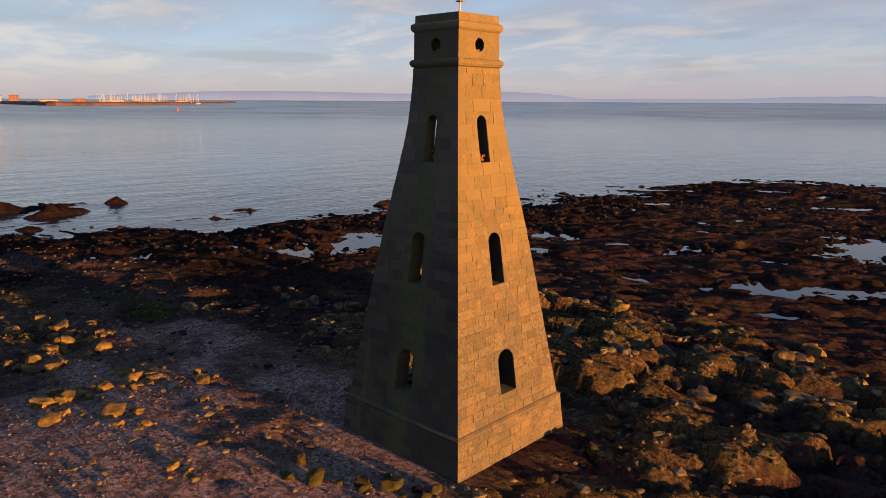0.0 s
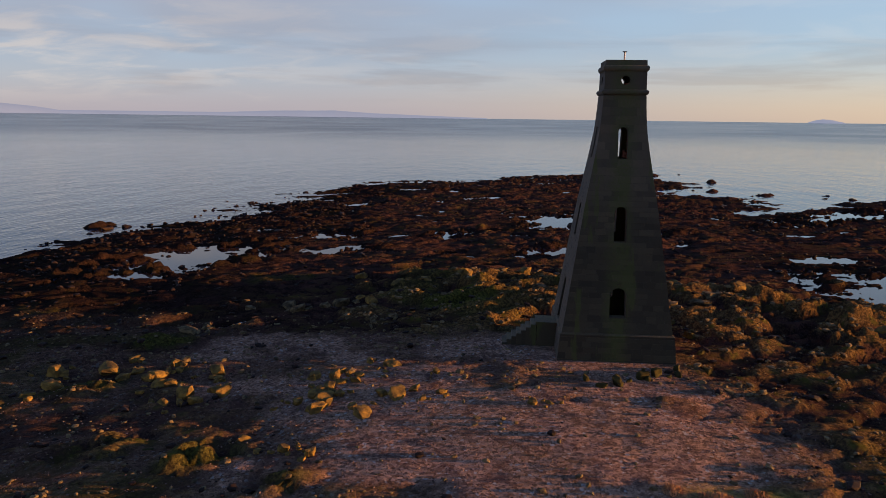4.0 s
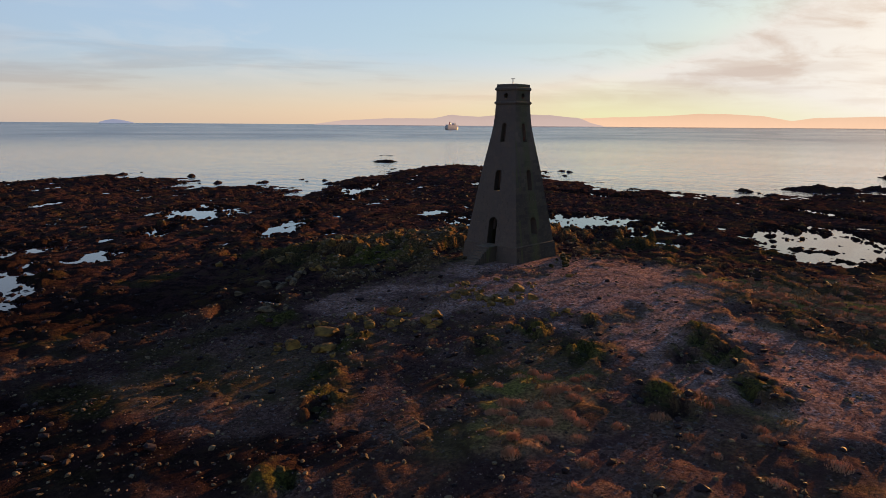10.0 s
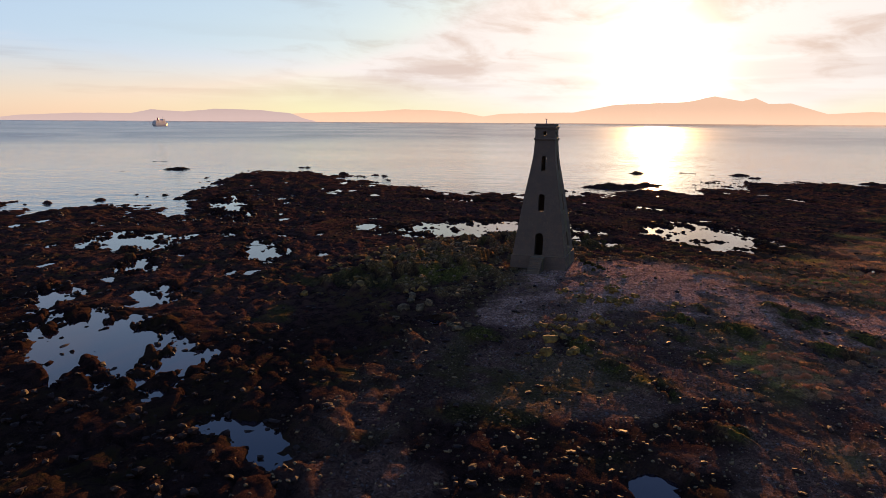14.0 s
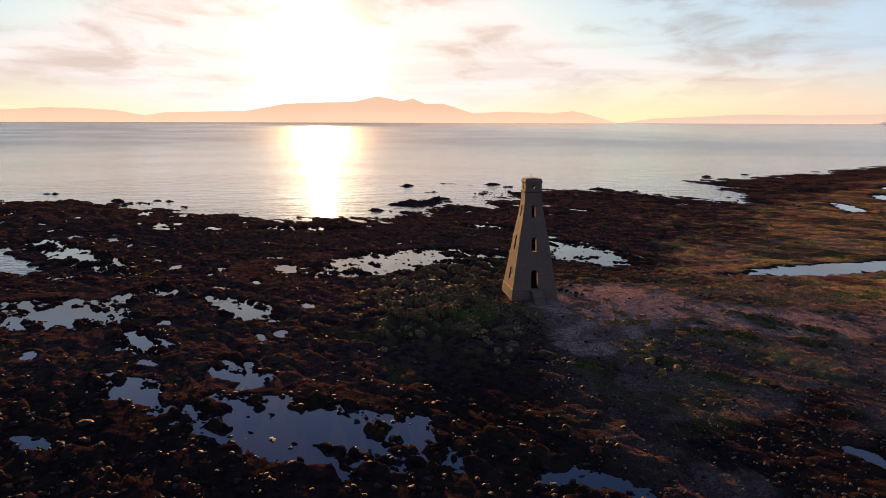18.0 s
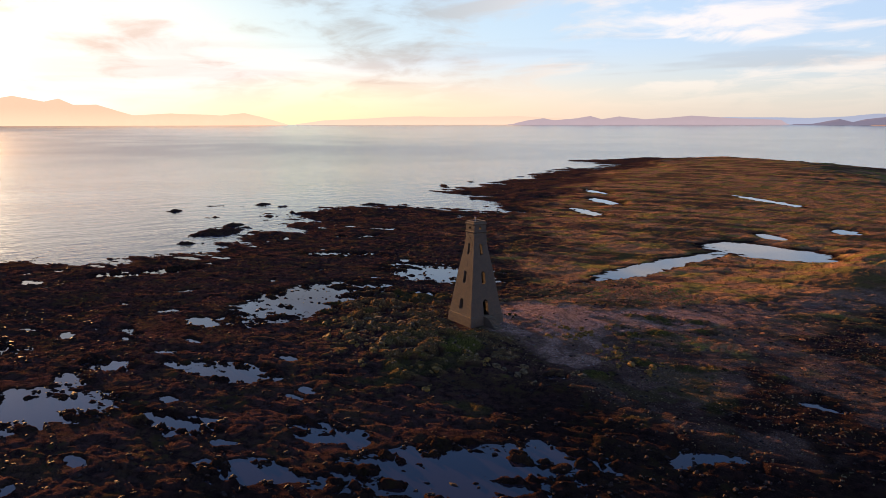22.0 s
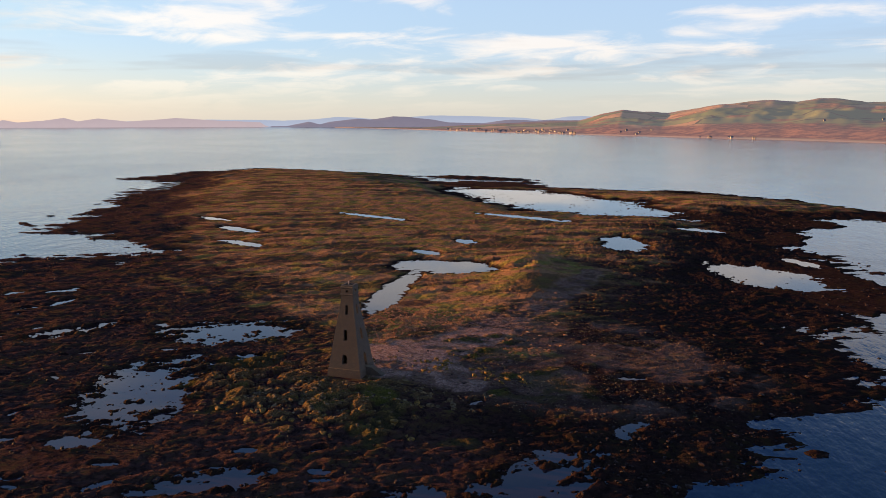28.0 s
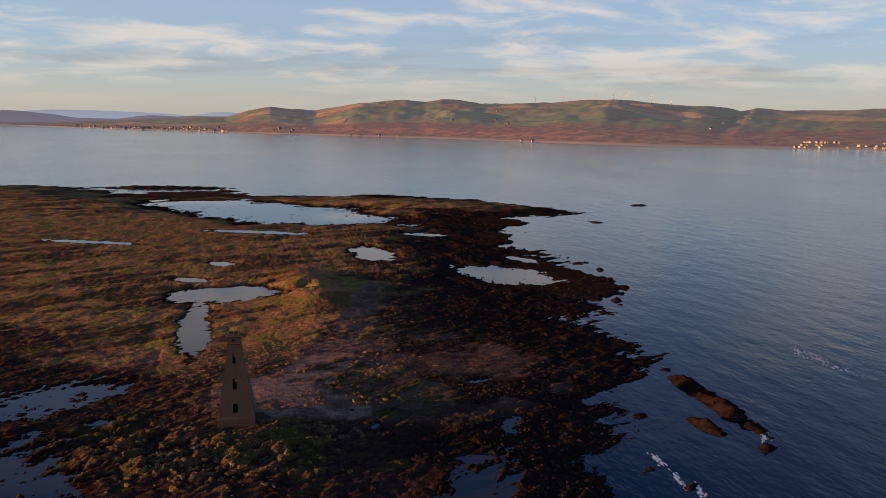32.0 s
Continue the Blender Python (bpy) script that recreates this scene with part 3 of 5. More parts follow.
def land(x, y):
    """Height of the ground and its masks at arrays of places."""
    x, y = np.asarray(x, float), np.asarray(y, float)
    wob = 9 * (fbm(x / 14, y / 14, 4, 3) - 0.5)
    wob = wob + 16 * (fbm((x * math.cos(STRIKE) + y * math.sin(STRIKE)) / 16, (y * math.cos(STRIKE) - x * math.sin(STRIKE)) / 5, 3, 7) - 0.5)
    far = step01(np.hypot(x, y), 60, 200)
    d = coast_distance(x, y) + wob + 14 * far * (fbm(x / 33, y / 33, 3, 5) - 0.5)
    u, v = x * math.cos(STRIKE) + y * math.sin(STRIKE), y * math.cos(STRIKE) - x * math.sin(STRIKE)
    d = d + 34 * step01(x, 25, 70) * (fbm(u / 34, v / 9, 4, 8) - 0.5)
    # the lee shore rises faster out of the water
    lee = step01(-x, 22, 44) * step01(y, -60, -10) * step01(-y, -60, -35)
    d = d + 5 * lee
    # broad form
    h = np.where(d > 0, SEA - 0.10 + 0.95 * (1 - np.exp(-d / (17 - 10 * lee))), SEA - 0.10 + 0.03 * np.maximum(d, -14) + 0.09 * np.minimum(d + 14, 0))
    h = np.maximum(h, -6)
    reef = np.zeros(x.shape)
    for cx, cy, rx, ry, turn, tall in SKERRIES:
        near = np.hypot(x - cx, y - cy) < 2.5 * rx
        if near.any():
            rise = hump(x[near], y[near], cx, cy, rx, ry, turn)
            h[near] = np.maximum(h[near], SEA - 1.2 + (tall + 1.0) * rise * (0.35 + 1.2 * fbm(x[near] / 3.5, y[near] / 3.5, 4, 9)))
            reef[near] = np.maximum(reef[near], step01(rise, 0.1, 0.4))
    up = 1.25 * hump(x, y, -3, -8, 19, 26, 15) + 0.9 * hump(x, y, -20, -60, 20, 50, 10) + 1.9 * hump(x, y, -13, -97, 8, 24, 12) + 0.95 * hump(x, y, 2, 11, 16, 10)
    plateau = step01(d, 14, 60) * step01(-y, 20, 120) * step01(sunward_of(y) - x + 90 * (fbm(x / 40, y / 40, 3, 29) - 0.5), -40, 40)
    up = up + plateau * (0.9 + 2.4 * step01(-y, 170, 380) * step01(x, 40, 150))
    up = up + 1.3 * hump(x, y, -95, -320, 55, 30, -25) + 0.2 * step01(d, 6, 30) * hump(x, y, 60, -5, 60, 60)
    h = h + np.where(d > -4, up, 0)
    shingle = step01(capsule(x, y, SHINGLE) + 1.1 * (fbm(x / 5, y / 5, 4, 11) - 0.5), -0.1, 0.35) * (1 - 0.55 * step01(-y, 24, 45))
    shingle = np.maximum(shingle, 0.30 * step01(fbm(x / 9, y / 9, 4, 13), 0.40, 0.52) * step01(hump(x, y, -38, -22, 32, 26), 0.25, 0.5))
    shingle = np.maximum(shingle, 0.8 * step01(hump(x, y, -21.5, -1, 4.5, 2.6, 60) + 1.1 * (fbm(x / 3, y / 3, 4, 14) - 0.5), 0.5, 0.75))
    shingle = np.maximum(shingle, step01(hump(x, y, -5, -12, 13, 12), 0.3, 0.7))
    shingle = np.maximum(shingle, 0.9 * step01(hump(x, y, -13, -5, 13, 7, -10) + 0.6 * (fbm(x / 3.5, y / 3.5, 4, 16) - 0.5), 0.4, 0.65))
    shingle = shingle * (0.92 - 0.55 * step01(fbm(x / 4.5, y / 3, 4, 18), 0.52, 0.62))
    drift = 30 * (fbm(x / 14, y / 14, 4, 21) - 0.5) + 70 * (fbm(x / 55, y / 55, 3, 23) - 0.5)
    sunward = sunward_of(y)
    landward = np.interp(-y, [20, 60, 110, 190, 250, 330], [-30, -38, -42, -52, -68, -60])
    meadow = step01(np.minimum(sunward - x, x - landward) + drift + 60 * (fbm(x / 5, y / 3.5, 4, 26) - 0.5), -12, 26) * step01(-y + 22 * (fbm(x / 12, y / 12, 3, 22) - 0.5), 18, 36) * step01(d, 8, 20)
    meadow = np.maximum(meadow, step01(hump(x, y, -95, -320, 60, 30, -25) + 0.3 * (fbm(x / 15, y / 15, 3, 24) - 0.5), 0.3, 0.5))
    grass = meadow * (1 - step01(capsule(x, y, SHINGLE[1:]) + 0.7 * (fbm(x / 6, y / 6, 4, 25) - 0.5), 0.05, 0.35))
    grass = grass * (1 - 0.72 * step01(fbm(u / 15, v / 5, 4, 28), 0.47, 0.58) * step01(d, 160, 90))
    bank = capsule(x, y, BANK) + 0.8 * (fbm(x / 4, y / 4, 4, 33) - 0.5)
    grass = np.maximum(grass, 0.95 * step01(bank, 0.0, 0.4))
    tuft = step01(fbm(x / 3.2, y / 3.2, 4, 27), 0.52, 0.6)
    grass = np.maximum(grass, tuft * np.maximum(step01(hump(x, y, -27, -22.5, 6, 4), 0.3, 0.5), step01(hump(x, y, 2, -23, 12, 7), 0.3, 0.5)))
    # relief: tilted beds of rock, lumps of weed, tussocks
    beds = ridged(u / 7.0, v / 1.9, 3, 31) - 0.55
    lumps = fbm(u / 2.6, v / 1.7, 4, 41) - 0.5
    bare = (1 - shingle) * (1 - 0.75 * grass)
    calm = step01(np.hypot(x, y), 3.0, 7.0)
    rough = 0.72 + 1.25 * step01(hump(x, y, 2, 12, 22, 9, -15), 0.2, 0.7) + 1.2 * step01(hump(x, y, 24, 2, 15, 9, 20), 0.2, 0.7)
    rough = rough * (1 - 0.6 * step01(hump(x, y, -38, -24, 26, 20), 0.2, 0.6))
    block, joint = cracked(u / 3.4 + 0.5 * lumps, v / 1.7 + 0.5 * lumps, 91)
    chip, crack = cracked(u / 1.15, v / 0.7, 97)
    stony = block - 0.5 - 0.45 * (1 - step01(joint, 0.0, 0.22))
    small = chip - 0.5 - 0.2 * (1 - step01(crack, 0.0, 0.25))
    coarse = fbm(u / 11, v / 6, 3, 49) - 0.5
    h = h + calm * bare * rough * (0.45 * beds + 0.35 * lumps + 0.62 * stony * (0.5 + 1.2 * np.maximum(coarse + 0.2, 0)) + 0.17 * small + 0.5 * coarse) * np.maximum(step01(d, -14, 4), reef)
    h = h + calm * (0.10 - 0.06 * shingle) * (fbm(x / 1.1, y / 1.1, 3, 43) - 0.5) + calm * grass * 0.55 * (fbm(x / 4.5, y / 4.5, 4, 45) - 0.5) + grass * 0.35 * (ridged(u / 26, v / 11, 3, 46) - 0.55)
    h = h + calm * 1.1 * far * (1 - 0.85 * grass) * (ridged(u / 19, v / 7, 3, 47) - 0.6) * step01(d, -25, 10)
    mounds = np.zeros(x.shape)
    for cx, cy, size in SOUTH_BED:
        mounds = np.maximum(mounds, hump(x, y, cx, cy, 1.7 * size, 1.0 * size, 24 + 9 * size) * min(1.0, size))
    mounds = step01(mounds + 0.5 * (fbm(x / 1.7, y / 1.7, 4, 65) - 0.5), 0.25, 0.85)
    h = h + mounds * (0.12 + 0.42 * stony + 0.5 * small)
    shingle, grass = shingle * (1 - 0.9 * mounds), grass * (1 - 0.8 * mounds)
    # hollows that hold water
    # wet shoreline, plus the lee side darkened to paint the shade lying there
    wet_shade = np.maximum(0.35 * step01(-d, -34, -4), step01(-x + 12 * (fbm(x / 12, y / 12, 3, 53) - 0.5), 20, 34) * step01(-d, -62, -24))
    pooled = np.zeros(x.shape, bool)
    for cx, cy, rx, ry, turn, level in POOLS:
        c, s = math.cos(radians(turn)), math.sin(radians(turn))
        near = np.hypot(x - cx, y - cy) < 1.8 * rx
        if not near.any():
            continue
        px, py = x[near], y[near]
        pu, pv = ((px - cx) * c + (py - cy) * s) / rx, ((py - cy) * c - (px - cx) * s) / ry
        size = 0.5 * ry + 1
        q = np.hypot(pu, pv) + (1.5 if ry < 3 else 0.9) * (fbm(px / size, py / size, 4, 51) - 0.5)
        stones = 0.25 if cy < -50 else 0.6 if ry < 2.0 else 2.0 if ry < 5.5 else 1.25
        bed = level + (0.55 * (q - 0.82) if cy < -50 else 0.62 * (q - 0.88)) + stones * (0.30 * small[near] + 0.42 * stony[near] + 0.5 * lumps[near] + 0.3 * beds[near])
        rim = np.where(pooled[near], h[near], np.maximum(h[near], level + 0.06 + 0.3 * np.abs(lumps[near])))
        blend = step01(q, 0.85, 1.3)
        h[near] = np.where(q < 1.75, bed * (1 - blend) + rim * blend, h[near])
        pooled[near] |= q < 1.0
        wet_shade[near] = np.maximum(wet_shade[near], 1 - step01(q, 1.0, 1.5))
        grass[near] *= step01(q, 0.95, 1.1)
        shingle[near] *= step01(q, 0.7, 1.0)
    h = np.where(np.hypot(x, y) < 7, np.clip(h, -0.35, 0.12), h)
    # rock shows on the tops; dark weed in the gaps paints their deep shade
    rock = (1 - shingle) * (1 - grass) * step01(0.4 * beds + 0.5 * stony + 0.6 * small + 0.7 * (h + 0.75), 0.38, 0.66) * step01(d, 20, 45) * (1 - 0.7 * far)
    algae = step01(fbm(x / 6.5, y / 6.5, 4, 61), 0.57, 0.66) * step01(d, 10, 30) * (1 - far) * (1 - shingle * 0.7) * 0.3 * step01(hump(x, y, -5, 0, 40, 30), 0.2, 0.5)
    algae = np.maximum(algae, 0.65 * mounds * step01(fbm(x / 1.6, y / 1.6, 4, 67), 0.40, 0.55))
    algae = np.maximum(algae, 0.75 * step01(hump(x, y, -9, 9, 4.5, 3.5) + 0.4 * (fbm(x / 2, y / 2, 3, 63) - 0.5), 0.4, 0.7))
    return h, dict(grass=grass, shingle=shingle, rock=rock, algae=algae, wet_shade=wet_shade * (1 - grass))


def mesh_of(name, verts, faces, mat, smooth=False):
    """A mesh from arrays of places and of faces of equal size."""
    me = bpy.data.meshes.new(name)
    verts, faces = np.asarray(verts, np.float32), np.asarray(faces, np.int32)
    k = faces.shape[1]
    me.vertices.add(len(verts))
    me.vertices.foreach_set("co", verts.ravel())
    me.loops.add(faces.size)
    me.loops.foreach_set("vertex_index", faces.ravel())
    me.polygons.add(len(faces))
    me.polygons.foreach_set("loop_start", np.arange(0, faces.size, k, dtype=np.int32))
    me.polygons.foreach_set("loop_total", np.full(len(faces), k, np.int32))
    me.polygons.foreach_set("use_smooth", np.full(len(faces), smooth))
    me.update(calc_edges=True)
    me.materials.append(mat)
    return me


def sheet(nx, ny):
    i = np.arange(nx * ny).reshape(ny, nx)
    return np.stack([i[:-1, :-1], i[:-1, 1:], i[1:, 1:], i[1:, :-1]], -1).reshape(-1, 4)


def spaced(lo, hi, near_lo, near_hi, fine, coarse, growth=1.03):
    vals = list(np.arange(near_lo, near_hi + 1e-6, fine))
    for sign, stop, side in ((1, hi, -1), (-1, lo, 0)):
        s, v, out = fine, vals[side], []
        while (stop - v) * sign > 0:
            s = min(s * growth, coarse)
            v += sign * s
            out.append(v)
        vals = vals + out if sign > 0 else out[::-1] + vals
    return np.array(vals)


xs, ys = spaced(-240, 440, -60, 60, 0.26, 2.0, 1.013), spaced(-600, 240, -45, 60, 0.26, 2.0, 1.013)
gx, gy = np.meshgrid(xs, ys)
gz, masks = land(gx, gy)
ground_mesh = mesh_of("ground", np.stack([gx, gy, gz], -1).reshape(-1, 3), sheet(len(xs), len(ys)), GROUND, True)
for key in masks:
    layer = ground_mesh.attributes.new(key, "FLOAT", "POINT")
    layer.data.foreach_set("value", masks[key].ravel().astype(np.float32))
ground = tagged(new("ground", ground_mesh), "low rocky tidal island of dark weed, shingle and salt grass", "ground", kind="structure")


def height_at(x, y):
    """Height of the finished ground sheet, between its grid lines."""
    i = np.clip(np.searchsorted(xs, x) - 1, 0, len(xs) - 2)
    j = np.clip(np.searchsorted(ys, y) - 1, 0, len(ys) - 2)
    fx, fy = (x - xs[i]) / (xs[i + 1] - xs[i]), (y - ys[j]) / (ys[j + 1] - ys[j])
    return (gz[j, i] * (1 - fx) + gz[j, i + 1] * fx) * (1 - fy) + (gz[j + 1, i] * (1 - fx) + gz[j + 1, i + 1] * fx) * fy


def mask_at(key, x, y):
    i = np.clip(np.searchsorted(xs, x), 0, len(xs) - 1)
    j = np.clip(np.searchsorted(ys, y), 0, len(ys) - 1)
    return masks[key][j, i]


# ---- sea and pools ----
def make_sea():
    radii = np.concatenate([[0.0], np.geomspace(20, 4930, 90)])
    turns = np.linspace(0, 2 * math.pi, 181)
    rr, aa = np.meshgrid(radii, turns)
    lift = 17.0 * np.clip((rr - 1200) / 3700, 0, 1) ** 2
    pts = np.stack([rr * np.cos(aa), rr * np.sin(aa) - 60, SEA + lift], -1).reshape(-1, 3)
    me = mesh_of("sea", pts, sheet(len(radii), len(turns)), SEA_WATER, True)
    tagged(new("sea", me), "calm evening sea with small ripples reaching the horizon", "sea", kind="structure")


make_sea()
for cx, cy, rx, ry, turn, level in POOLS:
    a = np.linspace(0, 2 * math.pi, 49)[:-1]
    r = 1.40 + 0.1 * np.sin(3 * a + cx)
    px, py = rx * r * np.cos(a), ry * r * np.sin(a)
    c, s = math.cos(radians(turn)), math.sin(radians(turn))
    pts = np.concatenate([[[0, 0, 0]], np.stack([px * c - py * s, px * s + py * c, 0 * px], -1)])
    k = np.arange(48)
    me = mesh_of("rock_pool", pts, np.stack([0 * k, k + 1, (k + 1) % 48 + 1], -1), POOL_WATER)
    pool = tagged(new("rock_pool", me), "still tidal pool mirroring the sky among dark rocks", "pool", "tidal pools", "structure")
    pool.location = (cx, cy, level)


# ---- helpers for things ----
def part(name, bm, mat, parent=None, label=""):
    me = bpy.data.meshes.new(name)
    bm.to_mesh(me)
    bm.free()
    me.materials.append(mat)
    ob = new(name, me)
    ob.parent = parent
    return tagged(ob, label)


def box(bm, lo, hi):
    """A block between two corners."""
    vs = [bm.verts.new((x, y, z)) for z in (lo[2], hi[2]) for y in (lo[1], hi[1]) for x in (lo[0], hi[0])]
    for f in ((0, 2, 3, 1), (4, 5, 7, 6), (0, 1, 5, 4), (2, 6, 7, 3), (0, 4, 6, 2), (1, 3, 7, 5)):
        bm.faces.new([vs[i] for i in f])
    return vs


def square_rings(bm, levels):
    """A square body through rings of (height, half width), closed below and above."""
    rings = [[bm.verts.new((sx * w, sy * w, z)) for sx, sy in ((-1, -1), (1, -1), (1, 1), (-1, 1))] for z, w in levels]
    for a, b in zip(rings[:-1], rings[1:]):
        for i in range(4):
            bm.faces.new((a[i], a[(i + 1) % 4], b[(i + 1) % 4], b[i]))
    bm.faces.new(rings[0][::-1])
    bm.faces.new(rings[-1])


def square_band(bm, levels, inner):
    """A moulding round the square tower: an outline of (height, half width) closed at an inner half width."""
    loop = [(levels[0][0], inner)] + list(levels) + [(levels[-1][0], inner)]
    rings = [[bm.verts.new((sx * w, sy * w, z)) for sx, sy in ((-1, -1), (1, -1), (1, 1), (-1, 1))] for z, w in loop]
    for k in range(len(rings)):
        a, b = rings[k], rings[(k + 1) % len(rings)]
        for i in range(4):
            bm.faces.new((a[i], a[(i + 1) % 4], b[(i + 1) % 4], b[i]))
    bmesh.ops.recalc_face_normals(bm, faces=bm.faces)


# ---- the tower ----
PROFILE = [(-0.8, 3.02), (1.5, 2.93), (5.5, 2.33), (8.35, 1.90), (10.5, 1.52), (11.5, 1.35), (12.3, 1.235), (13.3, 1.145), (14.1, 1.105), (15.7, 1.06), (16.0, 1.05)]
PLINTH = [(-0.8, 3.20), (1.44, 3.02)]
WINDOWS = [(2.45, 4.05, 0.44), (6.45, 8.35, 0.33), (10.85, 12.52, 0.255)]
DOOR = (1.54, 4.05, 0.46)
FACES = {"south": ((1, 0), (0, -1)), "east": ((0, 1), (1, 0)), "north": ((-1, 0), (0, 1)), "west": ((0, -1), (-1, 0))}


def half_width(z, profile=PROFILE):
    return float(np.interp(z, [p[0] for p in profile], [p[1] for p in profile]))


def arch_prism(bm, bottom, top, half, near, far_end, axis):
    """A round-headed opening drawn out along x or y."""
    rise = top - half
    outline = [(-half, bottom), (half, bottom)] + [(half * math.cos(a), rise + half * math.sin(a)) for a in np.linspace(0, math.pi, 11)]
    ends = []
    for depth in (near, far_end):
        ends.append([bm.verts.new((depth, u, z) if axis == "x" else (u, depth, z)) for u, z in outline])
    n = len(outline)
    for i in range(n):
        bm.faces.new((ends[0][i], ends[0][(i + 1) % n], ends[1][(i + 1) % n], ends[1][i]))
    bm.faces.new(ends[0][::-1])
    bm.faces.new(ends[1])


def round_prism(bm, z, r, near, far_end, axis):
    ends = []
    for depth in (near, far_end):
        ring = [(r * math.cos(a), z + r * math.sin(a)) for a in np.linspace(0, 2 * math.pi, 21)[:-1]]
        ends.append([bm.verts.new((depth, u, w) if axis == "x" else (u, depth, w)) for u, w in ring])
    for i in range(20):
        bm.faces.new((ends[0][i], ends[0][(i + 1) % 20], ends[1][(i + 1) % 20], ends[1][i]))
    bm.faces.new(ends[0][::-1])
    bm.faces.new(ends[1])


def carved(body, cutters):
    """The body's mesh with the cutters taken out of it."""
    ob = new("body", body)
    made = [ob]
    for me in cutters:
        other = new("cutter", me)
        made.append(other)
        mod = ob.modifiers.new("cut", "BOOLEAN")
        mod.operation, mod.object, mod.solver = "DIFFERENCE", other, "EXACT"
    bpy.context.view_layer.update()
    me = bpy.data.meshes.new_from_object(ob.evaluated_get(bpy.context.evaluated_depsgraph_get()))
    for o in made:
        bpy.data.objects.remove(o)
    return me


def raw(bm, name="form"):
    bmesh.ops.recalc_face_normals(bm, faces=bm.faces)
    me = bpy.data.meshes.new(name)
    bm.to_mesh(me)
    bm.free()
    return me


def opening_half(face, z0, z1):
    """Half width of the opening that a course meets on a face, or 0."""
    wins = WINDOWS if face != "west" else [DOOR] + WINDOWS[1:]
    for bottom, top, half in wins:
        if z1 > bottom + 0.02 and z0 < top - 0.02:
            rise = top - half
            if z0 <= rise:
                return half
            return math.sqrt(max(0.0, half * half - (z0 - rise) ** 2))
    return 0.0


def block_mesh(face, u0, u1, z0, z1, profile, proud):
    (tx, ty), (nx, ny) = FACES[face]
    pts = []
    for off, inset in ((-0.06, 0.002), (proud, 0.009)):
        edge = min(half_width(z0, profile), half_width(z1, profile)) - 1e-4
        for end, z in ((u0, z0 + inset), (u1, z0 + inset), (u1, z1 - inset), (u0, z1 - inset)):
            w = half_width(z, profile) + off
            # the end stones follow the batter to the corner
            u = math.copysign(w, end) if abs(end) > edge else end + (inset if end == u0 else -inset)
            pts.append((tx * u + nx * w, ty * u + ny * w, z))
    return pts


BLOCK_FACES = [(4, 5, 6, 7), (0, 1, 5, 4), (1, 2, 6, 5), (2, 3, 7, 6), (3, 0, 4, 7)]


def courses(face, z_lo, z_hi, profile, rng):
    z, odd = z_lo, 0
    blocks = []
    beds = random.Random(11)
    while z < z_hi - 0.1:
        top = min(z + (beds.uniform(0.38, 0.50) if z > 9.0 else beds.uniform(0.25, 0.36)), z_hi)
        if z_hi - top < 0.15:
            top = z_hi
        w = min(half_width(z, profile), half_width(top, profile))
        cuts = [-w]
        u = -w + (0.75 if odd else 0.42) * rng.uniform(0.85, 1.15)
        while u < w - 0.3:
            cuts.append(u)
            u += rng.uniform(0.45, 0.80) if z < 9.0 else rng.uniform(0.55, 0.95)
        cuts.append(w)
        gap = opening_half(face, z, top)
        for a, b in zip(cuts[:-1], cuts[1:]):
            pieces = [(a, b)]
            if gap:
                pieces = [(a, min(b, -gap)), (max(a, gap), b)]
            for p, q in pieces:
                if q - p > 0.07:
                    blocks.append((p, q, z, top))
        z, odd = top, 1 - odd
    return blocks


